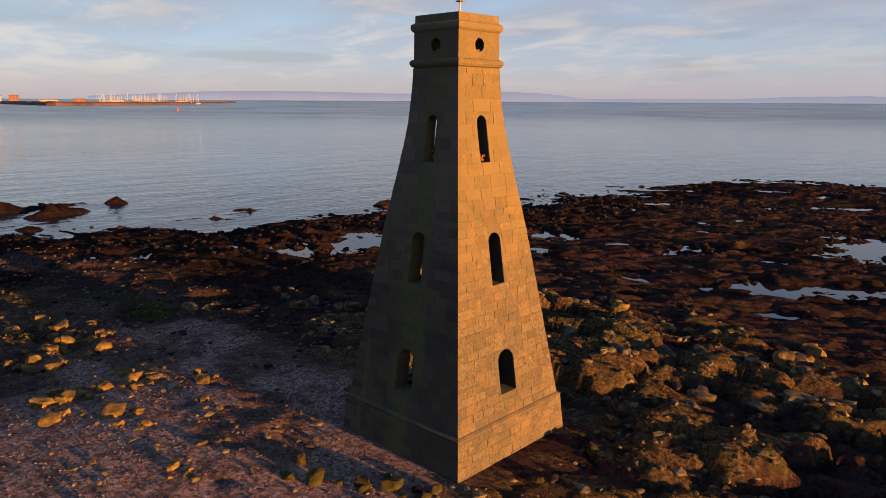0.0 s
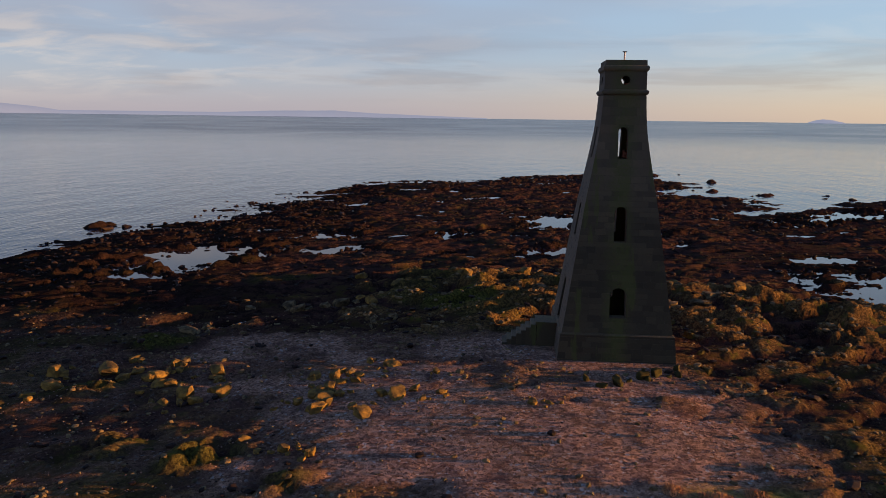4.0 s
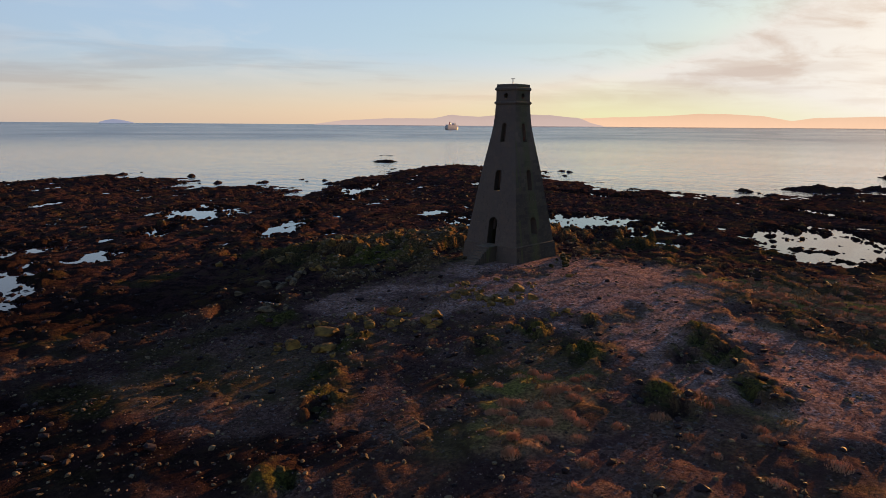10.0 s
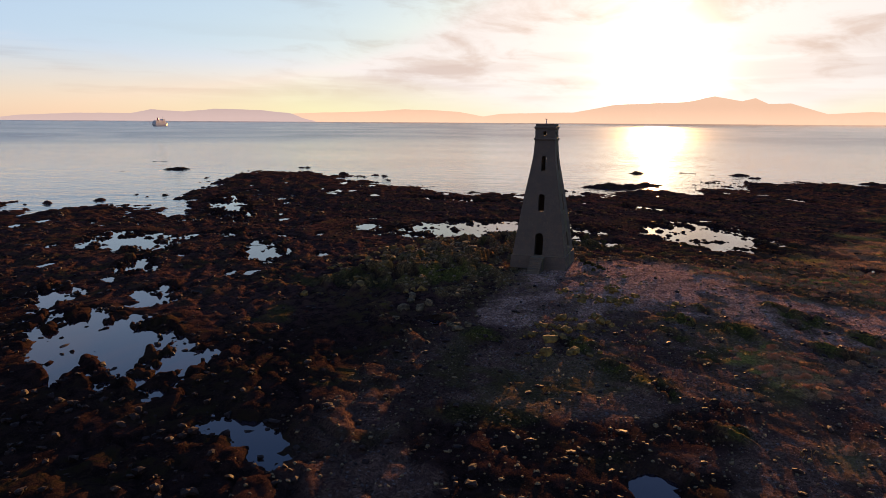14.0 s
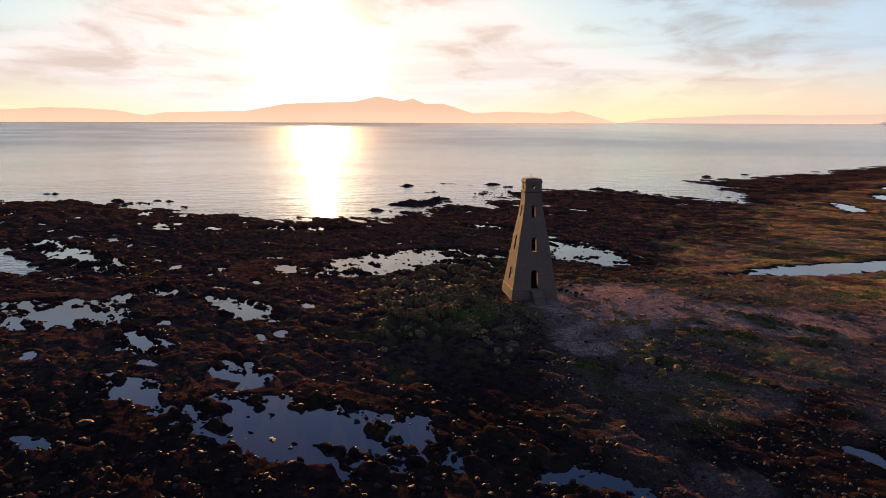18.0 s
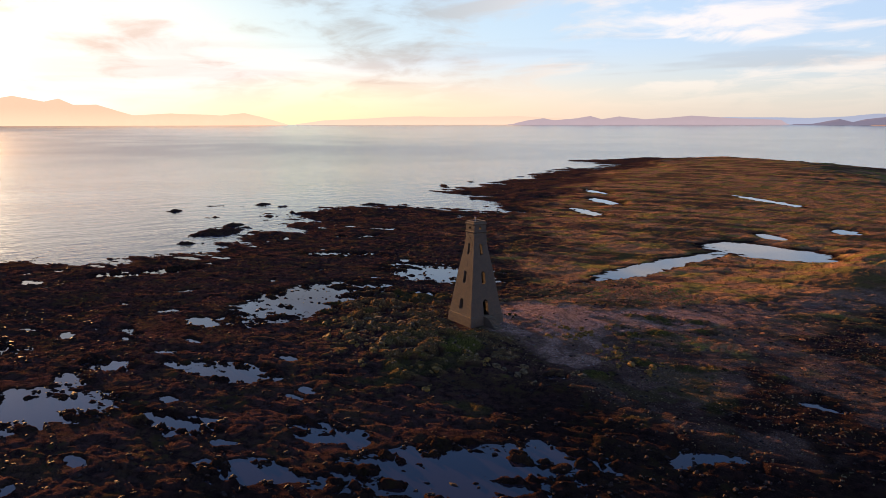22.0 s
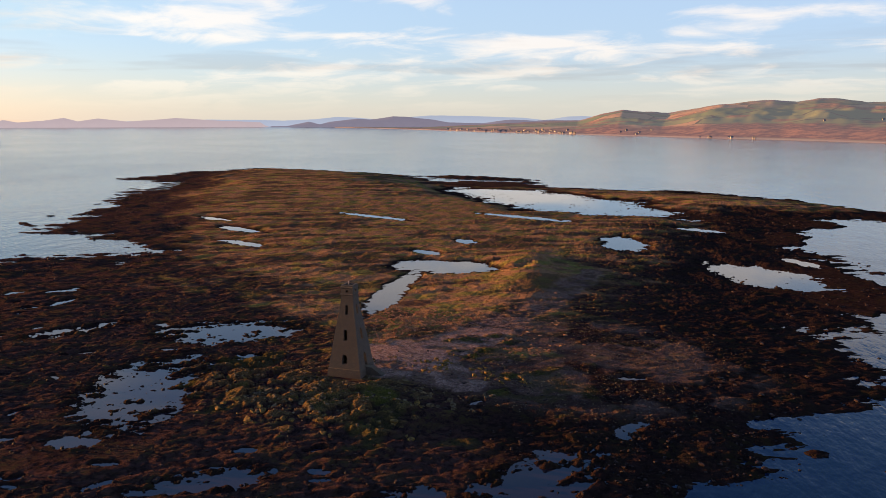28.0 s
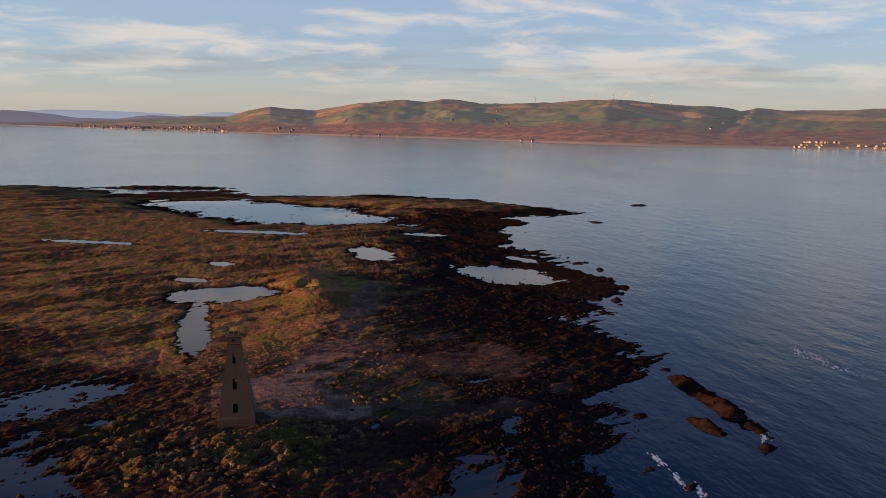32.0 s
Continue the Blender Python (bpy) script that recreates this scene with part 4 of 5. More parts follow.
def make_tower():
    tower = tagged(new("beacon_tower"), "tall tapering square sandstone beacon tower with arched openings", "tower")
    bm = bmesh.new()
    square_rings(bm, PROFILE)
    body = raw(bm)
    bm = bmesh.new()
    square_rings(bm, [(0.6, 2.35), (5.5, 1.72), (10.5, 0.98), (14.1, 0.62), (15.3, 0.60)])
    hollow = raw(bm)
    bm = bmesh.new()
    square_rings(bm, [(15.72, 0.78), (16.3, 0.78)])
    roof = raw(bm)
    bm = bmesh.new()
    for bottom, top, half in WINDOWS[1:]:
        arch_prism(bm, bottom, top, half, -4, 4, "x")
    arch_prism(bm, *WINDOWS[0], 0.3, 4, "x")
    arch_prism(bm, *DOOR, -4, -0.3, "x")
    round_prism(bm, 14.95, 0.235, -4, 4, "x")
    through_x = raw(bm)
    bm = bmesh.new()
    for bottom, top, half in WINDOWS:
        arch_prism(bm, bottom, top, half, -4, 4, "y")
    round_prism(bm, 14.95, 0.235, -4, 4, "y")
    through_y = raw(bm)
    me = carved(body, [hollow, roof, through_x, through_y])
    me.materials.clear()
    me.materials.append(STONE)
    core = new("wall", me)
    core.parent = tower
    bm = bmesh.new()
    square_band(bm, PLINTH + [(1.50, 3.035), (1.55, 3.03), (1.62, 2.945)], 2.6)
    part("plinth", bm, STONE, tower, "moss-edged stone plinth with a weathered ledge")
    bm = bmesh.new()
    square_band(bm, [(14.18, 1.10), (14.22, 1.17), (14.30, 1.215), (14.38, 1.215), (14.45, 1.17), (14.48, 1.08)], 0.9)
    part("string_course", bm, STONE, tower, "rounded stone band below the round holes")
    bm = bmesh.new()
    square_band(bm, [(15.38, 1.06), (15.44, 1.13), (15.50, 1.175), (15.60, 1.185), (15.68, 1.165), (15.73, 1.10)], 0.9)
    part("cornice", bm, STONE, tower, "projecting stone cornice under the parapet")
    bm = bmesh.new()
    square_rings(bm, [(14.44, 1.10), (15.42, 1.09)])
    frieze = raw(bm)
    bm = bmesh.new()
    square_rings(bm, [(14.0, 0.95), (15.9, 0.95)])
    inside = raw(bm)
    cuts = []
    for axis in ("x", "y"):
        bm = bmesh.new()
        round_prism(bm, 14.95, 0.235, -4, 4, axis)
        cuts.append(raw(bm))
    me = carved(frieze, [inside, *cuts])
    me.materials.clear()
    me.materials.append(STONE)
    ob = tagged(new("frieze", me), "smooth stone band with a round hole in each side")
    ob.parent = tower
    rng = random.Random(5)
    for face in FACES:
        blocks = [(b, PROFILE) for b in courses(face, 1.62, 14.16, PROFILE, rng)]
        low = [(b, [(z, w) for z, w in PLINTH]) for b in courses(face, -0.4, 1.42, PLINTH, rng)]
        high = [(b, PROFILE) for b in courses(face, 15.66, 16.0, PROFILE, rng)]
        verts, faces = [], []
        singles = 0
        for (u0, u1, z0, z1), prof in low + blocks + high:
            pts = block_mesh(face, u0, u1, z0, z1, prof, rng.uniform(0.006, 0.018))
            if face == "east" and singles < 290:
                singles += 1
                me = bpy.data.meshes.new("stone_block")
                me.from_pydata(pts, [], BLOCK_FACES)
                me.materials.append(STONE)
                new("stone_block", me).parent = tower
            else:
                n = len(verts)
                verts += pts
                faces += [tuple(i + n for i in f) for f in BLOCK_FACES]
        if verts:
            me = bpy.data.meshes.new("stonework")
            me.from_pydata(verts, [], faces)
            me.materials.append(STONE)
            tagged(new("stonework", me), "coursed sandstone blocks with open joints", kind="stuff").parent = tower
    # outside stair up to the doorway
    bm = bmesh.new()
    box(bm, (-4.15, -0.78, -0.5), (-2.9, 0.62, 1.40))
    stair = part("stair", bm, STONE, tower, "worn outside stone stair to the doorway")
    bm = bmesh.new()
    box(bm, (-4.2, -0.82, 1.40), (-2.95, 0.66, 1.53))
    part("landing", bm, STONE, stair)
    for i in range(8):
        bm = bmesh.new()
        x1 = -4.18 - 0.27 * i
        z1 = 1.36 - 0.185 * i
        box(bm, (x1 - 0.31, -0.78 + 0.02 * (i % 3), -0.6), (x1, 0.60 + 0.015 * (i % 2), z1))
        bmesh.ops.bevel(bm, geom=[e for e in bm.edges if all(v.co.z > 0 for v in e.verts)], offset=0.025, segments=1, affect="EDGES")
        part("step", bm, STONE, stair)
    bm = bmesh.new()
    bmesh.ops.create_cone(bm, cap_ends=True, segments=10, radius1=0.045, radius2=0.04, depth=0.80, matrix=pose(0.05, 0.1, 16.10))
    mast = part("mast", bm, MAST_PAINT, tower, "short pale painted mast on the roof")
    bm = bmesh.new()
    box(bm, (-0.06, -0.03, 16.49), (0.16, 0.23, 16.54))
    bmesh.ops.bevel(bm, geom=bm.edges[:], offset=0.012, segments=1, affect="EDGES")
    part("plate", bm, METAL, mast, "rusted plate on top of the mast")
    # loose red brick that blocks parts of the openings
    for (x0, y0, z0), count, along in (((0.02, -1.20, 10.92), 9, "x"), ((1.20, -0.19, 10.90), 6, "y"), ((-0.05, -1.03, 14.74), 2, "x"), ((1.02, -0.05, 14.74), 1, "y")):
        for k in range(count):
            bm = bmesh.new()
            u, z = 0.115 * (k % 2), z0 + 0.075 * (k // 2)
            if along == "x":
                box(bm, (x0 + u, y0 - 0.05 * (k % 3), z), (x0 + u + 0.105, y0 + 0.20, z + 0.065))
            else:
                box(bm, (x0 - 0.2, y0 + u * 1.6, z), (x0 + 0.05 * (k % 3), y0 + u * 1.6 + 0.17, z + 0.065))
            part("brick", bm, BRICK, tower)
    return tower


make_tower()


# ---- distant land ----
def polar_land(name, azimuths, near_range, far_range, rings, height, mat, label, category, eye=(0.0, 0.0)):
    """A stretch of land between two ranges; height(azimuth, share of the way) in metres above the sea."""
    share = np.linspace(0, 1, rings)
    az, sh = np.meshgrid(azimuths, share)
    r0, r1 = np.interp(az, *near_range), np.interp(az, *far_range)
    rr = r0 + (r1 - r0) * sh
    a = np.radians(az)
    z = SEA + height(az, sh, rr)
    pts = np.stack([eye[0] - np.sin(a) * rr, eye[1] + np.cos(a) * rr, z], -1).reshape(-1, 3)
    me = mesh_of(name, pts, sheet(len(azimuths), rings)[:, ::-1], mat, True)
    return tagged(new(name, me), label, category, kind="structure"), (az, sh, rr)


def sea_lift(r):
    return 17.0 * np.clip((r - 1200) / 3700, 0, 1) ** 2


def ridge(points):
    """Skyline of a far range: azimuth and elevation in degrees, joined smoothly."""
    return [p[0] for p in points], [p[1] for p in points]


def far_range(name, points, radius, mat, label, rough=0.04):
    az, el = ridge(points)
    azs = np.arange(az[0], az[-1], 0.08)

    def height(a, sh, rr):
        top = np.interp(a, az, el)
        top = top + rough * (fbm(a / 0.9, 0 * a + radius, 4, 71) - 0.5) * np.minimum(1, top * 3)
        crest = radius * np.tan(np.radians(np.maximum(top, 0.0))) + 15
        return np.where(sh > 0.5, crest * (1 - 0.5 * (sh - 0.5)), crest * np.sin(sh * math.pi) ** 0.8) + 4 - 16 * (sh == 0)
    return polar_land(name, azs, ([-400, 400], [radius - 150] * 2), ([-400, 400], [radius + 150] * 2), 9, height, mat, label, "hills")


# emission tints that paint the haze, warmer towards the sun
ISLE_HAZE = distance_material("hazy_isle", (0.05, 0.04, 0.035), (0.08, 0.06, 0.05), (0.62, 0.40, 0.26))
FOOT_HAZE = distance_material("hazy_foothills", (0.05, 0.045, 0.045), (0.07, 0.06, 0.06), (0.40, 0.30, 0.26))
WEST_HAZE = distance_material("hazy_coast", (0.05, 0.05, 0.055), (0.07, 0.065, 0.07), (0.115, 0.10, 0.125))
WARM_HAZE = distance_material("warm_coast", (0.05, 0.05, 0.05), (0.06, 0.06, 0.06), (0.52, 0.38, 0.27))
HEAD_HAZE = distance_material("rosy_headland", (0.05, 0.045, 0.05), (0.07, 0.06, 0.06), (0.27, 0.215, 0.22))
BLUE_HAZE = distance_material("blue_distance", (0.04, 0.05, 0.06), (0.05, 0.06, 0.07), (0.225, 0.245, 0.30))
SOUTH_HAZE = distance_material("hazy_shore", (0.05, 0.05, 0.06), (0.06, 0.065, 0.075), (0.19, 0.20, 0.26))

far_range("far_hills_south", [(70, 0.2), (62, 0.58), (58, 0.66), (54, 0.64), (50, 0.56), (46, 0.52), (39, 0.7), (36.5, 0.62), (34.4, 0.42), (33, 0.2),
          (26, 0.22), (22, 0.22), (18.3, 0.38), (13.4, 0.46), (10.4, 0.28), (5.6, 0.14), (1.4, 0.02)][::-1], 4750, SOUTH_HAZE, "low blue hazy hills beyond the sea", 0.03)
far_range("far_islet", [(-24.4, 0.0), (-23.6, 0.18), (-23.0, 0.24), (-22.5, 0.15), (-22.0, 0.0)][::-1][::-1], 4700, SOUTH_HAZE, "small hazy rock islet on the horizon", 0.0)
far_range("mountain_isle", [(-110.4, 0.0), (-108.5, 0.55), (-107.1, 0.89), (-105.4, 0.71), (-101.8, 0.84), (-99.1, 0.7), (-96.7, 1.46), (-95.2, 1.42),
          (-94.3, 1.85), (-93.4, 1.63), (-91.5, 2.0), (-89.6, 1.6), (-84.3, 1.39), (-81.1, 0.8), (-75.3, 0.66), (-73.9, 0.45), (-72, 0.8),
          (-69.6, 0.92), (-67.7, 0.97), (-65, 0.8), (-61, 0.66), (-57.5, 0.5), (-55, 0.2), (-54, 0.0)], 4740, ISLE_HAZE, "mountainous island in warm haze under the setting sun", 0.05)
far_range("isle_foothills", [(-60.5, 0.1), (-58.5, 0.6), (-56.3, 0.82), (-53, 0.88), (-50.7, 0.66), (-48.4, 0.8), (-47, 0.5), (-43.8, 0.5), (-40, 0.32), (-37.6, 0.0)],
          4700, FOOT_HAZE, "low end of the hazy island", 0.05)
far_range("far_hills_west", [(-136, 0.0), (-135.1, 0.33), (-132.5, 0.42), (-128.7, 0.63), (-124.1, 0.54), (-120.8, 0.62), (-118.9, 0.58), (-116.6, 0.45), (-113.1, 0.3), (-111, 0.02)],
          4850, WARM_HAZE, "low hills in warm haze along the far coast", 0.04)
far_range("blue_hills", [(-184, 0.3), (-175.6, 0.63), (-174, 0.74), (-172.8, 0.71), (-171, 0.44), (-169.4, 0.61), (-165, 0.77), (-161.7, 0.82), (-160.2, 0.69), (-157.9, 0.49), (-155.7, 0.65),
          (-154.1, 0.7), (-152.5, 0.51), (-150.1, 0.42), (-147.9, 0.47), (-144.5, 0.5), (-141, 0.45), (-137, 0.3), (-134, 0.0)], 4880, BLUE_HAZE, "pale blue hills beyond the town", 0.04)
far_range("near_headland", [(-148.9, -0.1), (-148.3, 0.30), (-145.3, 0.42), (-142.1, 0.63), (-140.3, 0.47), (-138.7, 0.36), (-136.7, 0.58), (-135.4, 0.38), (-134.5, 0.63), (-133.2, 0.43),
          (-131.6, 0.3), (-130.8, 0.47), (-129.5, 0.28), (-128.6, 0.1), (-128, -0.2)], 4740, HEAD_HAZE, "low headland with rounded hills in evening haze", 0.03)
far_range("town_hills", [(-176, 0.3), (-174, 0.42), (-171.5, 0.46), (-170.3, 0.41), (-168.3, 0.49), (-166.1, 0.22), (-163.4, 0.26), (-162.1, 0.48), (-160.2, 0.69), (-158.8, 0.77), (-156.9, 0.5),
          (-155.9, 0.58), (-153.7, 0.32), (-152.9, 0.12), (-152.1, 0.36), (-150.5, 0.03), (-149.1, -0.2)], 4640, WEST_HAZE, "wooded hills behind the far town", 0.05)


def mainland_material():
    mat, node, link, bsdf = material("farmland")
    pos = node("ShaderNodeNewGeometry").outputs["Position"]
    field = node("ShaderNodeTexVoronoi")
    field.inputs["Scale"].default_value = 0.0030
    warp = node("ShaderNodeMapping")
    warp.inputs["Scale"].default_value = (1.0, 0.8, 0.0)
    link(pos, warp.inputs[0])
    link(warp.outputs[0], field.inputs["Vector"])
    grey = node("ShaderNodeSeparateColor")
    link(field.outputs["Color"], grey.inputs[0])
    meadow = mixed(node, link, grey.outputs[0], (0.095, 0.12, 0.04), (0.15, 0.155, 0.055))
    meadow = mixed(node, link, ramp(node, link, grey.outputs[1], 0.72, 0.78), meadow, (0.30, 0.18, 0.08))
    hedge = node("ShaderNodeTexVoronoi", )
    hedge.feature = "DISTANCE_TO_EDGE"
    hedge.inputs["Scale"].default_value = 0.0030
    link(warp.outputs[0], hedge.inputs["Vector"])
    meadow = mixed(node, link, ramp(node, link, hedge.outputs["Distance"], 0.022, 0.008), meadow, (0.06, 0.055, 0.025))
    split = node("ShaderNodeSeparateXYZ")
    link(pos, split.inputs[0])
    mid = noise_of(node, link, pos, 0.006, 6.0, 0.65)
    wood = node("ShaderNodeAttribute", attribute_name="wood").outputs["Fac"]
    moor = node("ShaderNodeAttribute", attribute_name="moor").outputs["Fac"]
    brown = mixed(node, link, ramp(node, link, noise_of(node, link, pos, 0.03, 6.0, 0.7), 0.4, 0.62), (0.09, 0.035, 0.02), (0.24, 0.105, 0.045))
    heath = mixed(node, link, ramp(node, link, mid, 0.4, 0.6), (0.17, 0.10, 0.09), (0.20, 0.15, 0.075))
    colour = mixed(node, link, moor, meadow, heath)
    colour = mixed(node, link, wood, colour, brown)
    beach = node("ShaderNodeAttribute", attribute_name="beach").outputs["Fac"]
    colour = mixed(node, link, beach, colour, (0.34, 0.22, 0.14))
    link(colour, bsdf.inputs["Base Color"])
    bsdf.inputs["Roughness"].default_value = 1.0
    bsdf.inputs["Specular IOR Level"].default_value = 0.0
    # haze over the farmland, painted in as a faint emission
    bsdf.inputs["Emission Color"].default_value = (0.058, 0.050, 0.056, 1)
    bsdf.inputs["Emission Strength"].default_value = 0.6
    return mat


# mainland: azimuth against the shore's range and the skyline's elevation
SHORE = ([-236, -226, -219, -214, -209, -204, -199, -194, -189, -184, -178, -173, -168, -163, -158, -154],
         [1560, 1500, 1450, 1415, 1430, 1470, 1560, 1700, 1830, 1950, 2180, 2450, 2750, 3250, 3900, 4350])
SKYLINE = ([-236, -222, -217, -215, -214, -212, -208, -204.5, -200, -194, -192.2, -190.9, -189.6, -188, -184.3, -183, -180.6, -179, -177.2, -175.5, -173.8, -168, -163, -158, -154],
           [0.9, 0.8, 0.75, 0.85, 0.6, 0.95, 1.28, 1.58, 1.25, 1.22, 1.53, 1.60, 1.36, 1.45, 1.18, 0.95, 0.5, 0.62, 0.82, 0.50, 0.02, -0.2, -0.45, -0.62, -0.72])


def make_mainland():
    azs = np.arange(-236, -154, 0.14)
    rings = 60

    def height(a, sh, rr):
        top = np.interp(a, *SKYLINE) + 0.10 * (fbm(a / 2.1, 0 * a, 4, 81) - 0.5)
        crest_range = np.interp(a, *SHORE) + 0.78 * (4700 - np.interp(a, *SHORE))
        crest = 50 + crest_range * np.tan(np.radians(top))
        bank = 0.16 * crest * step01(sh, 0.015, 0.10) + 0.10 * crest * step01(sh, 0.08, 0.2)
        rise = 0.74 * crest * np.where(sh < 0.78, step01(sh, 0.02, 0.78) ** 1.15, 1 - 0.3 * (sh - 0.78))
        lumps = crest * 0.30 * (fbm(a / 3.6, sh * 6, 4, 83) - 0.5) * step01(sh, 0.05, 0.3)
        return np.maximum(bank + rise + lumps * (1 - step01(sh, 0.7, 0.78)), 0.0) + 1.5 + sea_lift(rr) * (sh < 0.3) - 6 * (sh < 0.001)
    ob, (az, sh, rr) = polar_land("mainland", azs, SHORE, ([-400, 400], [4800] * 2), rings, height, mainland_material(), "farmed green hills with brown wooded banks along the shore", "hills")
    wood = step01(sh, 0.018, 0.03) * (1 - step01(sh + 0.10 * (fbm(az / 1.2, sh * 12, 4, 85) - 0.5), 0.13, 0.17))
    wood = np.maximum(wood, 0.75 * step01(fbm(az / 3.5, sh * 22, 4, 87), 0.6, 0.66))
    moor = step01(sh + 0.3 * (fbm(az / 4, sh * 4, 4, 89) - 0.5), 0.5, 0.75)
    beach = 1 - step01(sh, 0.012, 0.028)
    for key, vals in (("wood", wood), ("moor", moor), ("beach", beach)):
        layer = ob.data.attributes.new(key, "FLOAT", "POINT")
        layer.data.foreach_set("value", vals.ravel().astype(np.float32))
    return (azs, np.linspace(0, 1, rings), np.array([v.co.z for v in ob.data.vertices]).reshape(rings, len(azs)))


MAINLAND = make_mainland()


def on_mainland(az, share):
    azs, shares, zz = MAINLAND
    i, j = int(np.argmin(abs(azs - az))), int(np.argmin(abs(shares - share)))
    r = np.interp(az, *SHORE)
    r = r + (4800 - r) * shares[j]
    return (-math.sin(radians(az)) * r, math.cos(radians(az)) * r, float(zz[j, i]))


# ---- stones and boulders ----
def rock_form(seed, detail=3, sharp=9):
    """An angular boulder about 1 m across, standing on its own base."""
    rng = random.Random(seed)
    bm = bmesh.new()
    if seed % 3 and detail > 1:
        bmesh.ops.create_cube(bm, size=0.95)
        for v in bm.verts:
            v.co += Vector((rng.uniform(-0.16, 0.16), rng.uniform(-0.16, 0.16), rng.uniform(-0.16, 0.16)))
        bmesh.ops.subdivide_edges(bm, edges=bm.edges, cuts=6, use_grid_fill=True)
        bmesh.ops.triangulate(bm, faces=bm.faces)
    else:
        bmesh.ops.create_icosphere(bm, subdivisions=detail, radius=0.62)
    planes = []
    for _ in range(sharp):
        n = Vector((rng.uniform(-1, 1), rng.uniform(-1, 1), rng.uniform(-0.5, 1))).normalized()
        planes.append((n, rng.uniform(0.24, 0.44)))
    tip = Euler((rng.uniform(-0.2, 0.2), rng.uniform(-0.2, 0.2), rng.uniform(0, 3))).to_matrix()
    for axis in range(3):
        for sign in (-1, 1):
            planes.append((tip @ Vector([sign if i == axis else 0 for i in range(3)]), rng.uniform(0.30, 0.42)))
    for v in bm.verts:
        for n, d in planes:
            over = v.co.dot(n) - d
            if over > 0:
                v.co -= n * over * 0.92
        v.co += v.co.normalized() * 0.06 * noise.noise(v.co * 3.1 + Vector((seed, 0, 0))) + v.co.normalized() * 0.025 * noise.noise(v.co * 9 + Vector((0, seed, 0)))
    low = min(v.co.z for v in bm.verts)
    for v in bm.verts:
        v.co.z -= low + 0.12
    me = bpy.data.meshes.new("boulder")
    bm.to_mesh(me)
    bm.free()
    return me


def boulders(places, mat, label, group, spread, rng, wide=1.0, tall=1.0, name="boulder"):
    """Places of (x, y, size); each becomes one large rock, with a few more round it."""
    forms = []
    for k in range(9):
        me = rock_form(rng.randrange(999))
        me.materials.append(mat)
        forms.append(me)
    for x, y, size in places:
        for k in range(1 + rng.randrange(spread + 1)):
            s = size if k == 0 else size * rng.uniform(0.3, 0.75)
            px, py = (x, y) if k == 0 else (x + rng.gauss(0, 0.9) * size, y + rng.gauss(0, 0.7) * size)
            if math.hypot(px, py) < 4.4 or (px < -2 and px > -7 and abs(py) < 1.2):
                continue
            z = min(float(height_at(px + dx * s * 0.3, py + dy * s * 0.3)) for dx, dy in ((0, 0), (1, 0), (-1, 0), (0, 1), (0, -1)))
            ob = tagged(new(name, forms[rng.randrange(9)]), label, "rock", group)
            ob.matrix_world = pose(px, py, z - 0.03 * s, rng.uniform(-9, 9), rng.uniform(-9, 9), rng.uniform(0, 360)) @ Matrix.Diagonal((s * wide * rng.uniform(1.0, 1.6), s * wide * rng.uniform(0.75, 1.1), s * tall * rng.uniform(0.55, 0.9), 1))


dice = random.Random(21)
SUNNY_WEST = [(-28.5, -8.1, 1.2), (-29.6, -6.2, 1.0), (-26.8, -5.9, 1.3), (-23.8, -6.6, 1.1), (-21.2, -9.1, 1.0), (-19.5, -8.6, 1.0), (-22.5, -7.8, 0.9), (-15.5, -6.7, 1.0),
              (-15.4, -9.9, 0.7), (-14.8, -8.4, 0.6), (-11.9, -4.6, 0.9), (-9.5, -5.8, 0.5), (-4.7, -9.5, 0.6), (-9.7, -9.4, 0.4), (-8.9, -8.6, 0.45)]
NORTH_BED = [(-25.9, 2.0, 1.2), (-20.8, 7.1, 1.3), (-21.3, 8.6, 1.2), (-17.9, 9.1, 1.3), (-13.3, 4.8, 1.0), (-3.2, 13.2, 1.4), (-0.9, 13.0, 1.3), (1.5, 10.7, 1.3),
             (-1.0, 16.9, 1.2), (1.9, 14.6, 1.5), (3.6, 15.0, 1.2), (5.5, 16.9, 1.4), (8.3, 17.5, 1.7), (5.6, 10.1, 1.5), (7.8, 11.0, 1.7), (9.2, 12.4, 1.5),
             (10.5, 13.6, 1.4), (11.5, 13.3, 1.2), (-5.6, 15.2, 1.0), (-4.3, 19.9, 1.0), (6.2, 6.3, 0.9)]
WEST_RIDGE = [(-26.2, -4.4, 0.66), (-23.5, -6.1, 0.6), (-23.7, -4.8, 0.73), (-20.7, -6.5, 0.62), (-19.9, -8.5, 0.58), (-20.5, -9.5, 0.73), (-20.9, -5.8, 0.96), (-14.3, -10.8, 0.91), (-14.3, -9.6, 0.89), (-14.4, -8.1, 0.65), (-14.4, -6.8, 0.79), (-14.3, -6.0, 0.67), (-16.7, -13.6, 0.63), (-14.7, -14.6, 0.6), (-13.5, -14.9, 0.65), (-12.2, -11.2, 0.97), (-11.0, -9.1, 0.92)]
AT_FOOT = [(-0.4, -6.5, 0.8), (0.9, -5.6, 0.7), (1.8, -4.9, 0.7), (2.9, -4.6, 0.6), (4.6, -3.6, 0.6), (5.0, -1.0, 0.5), (5.2, 2.2, 0.7), (4.5, 4.6, 0.8)]
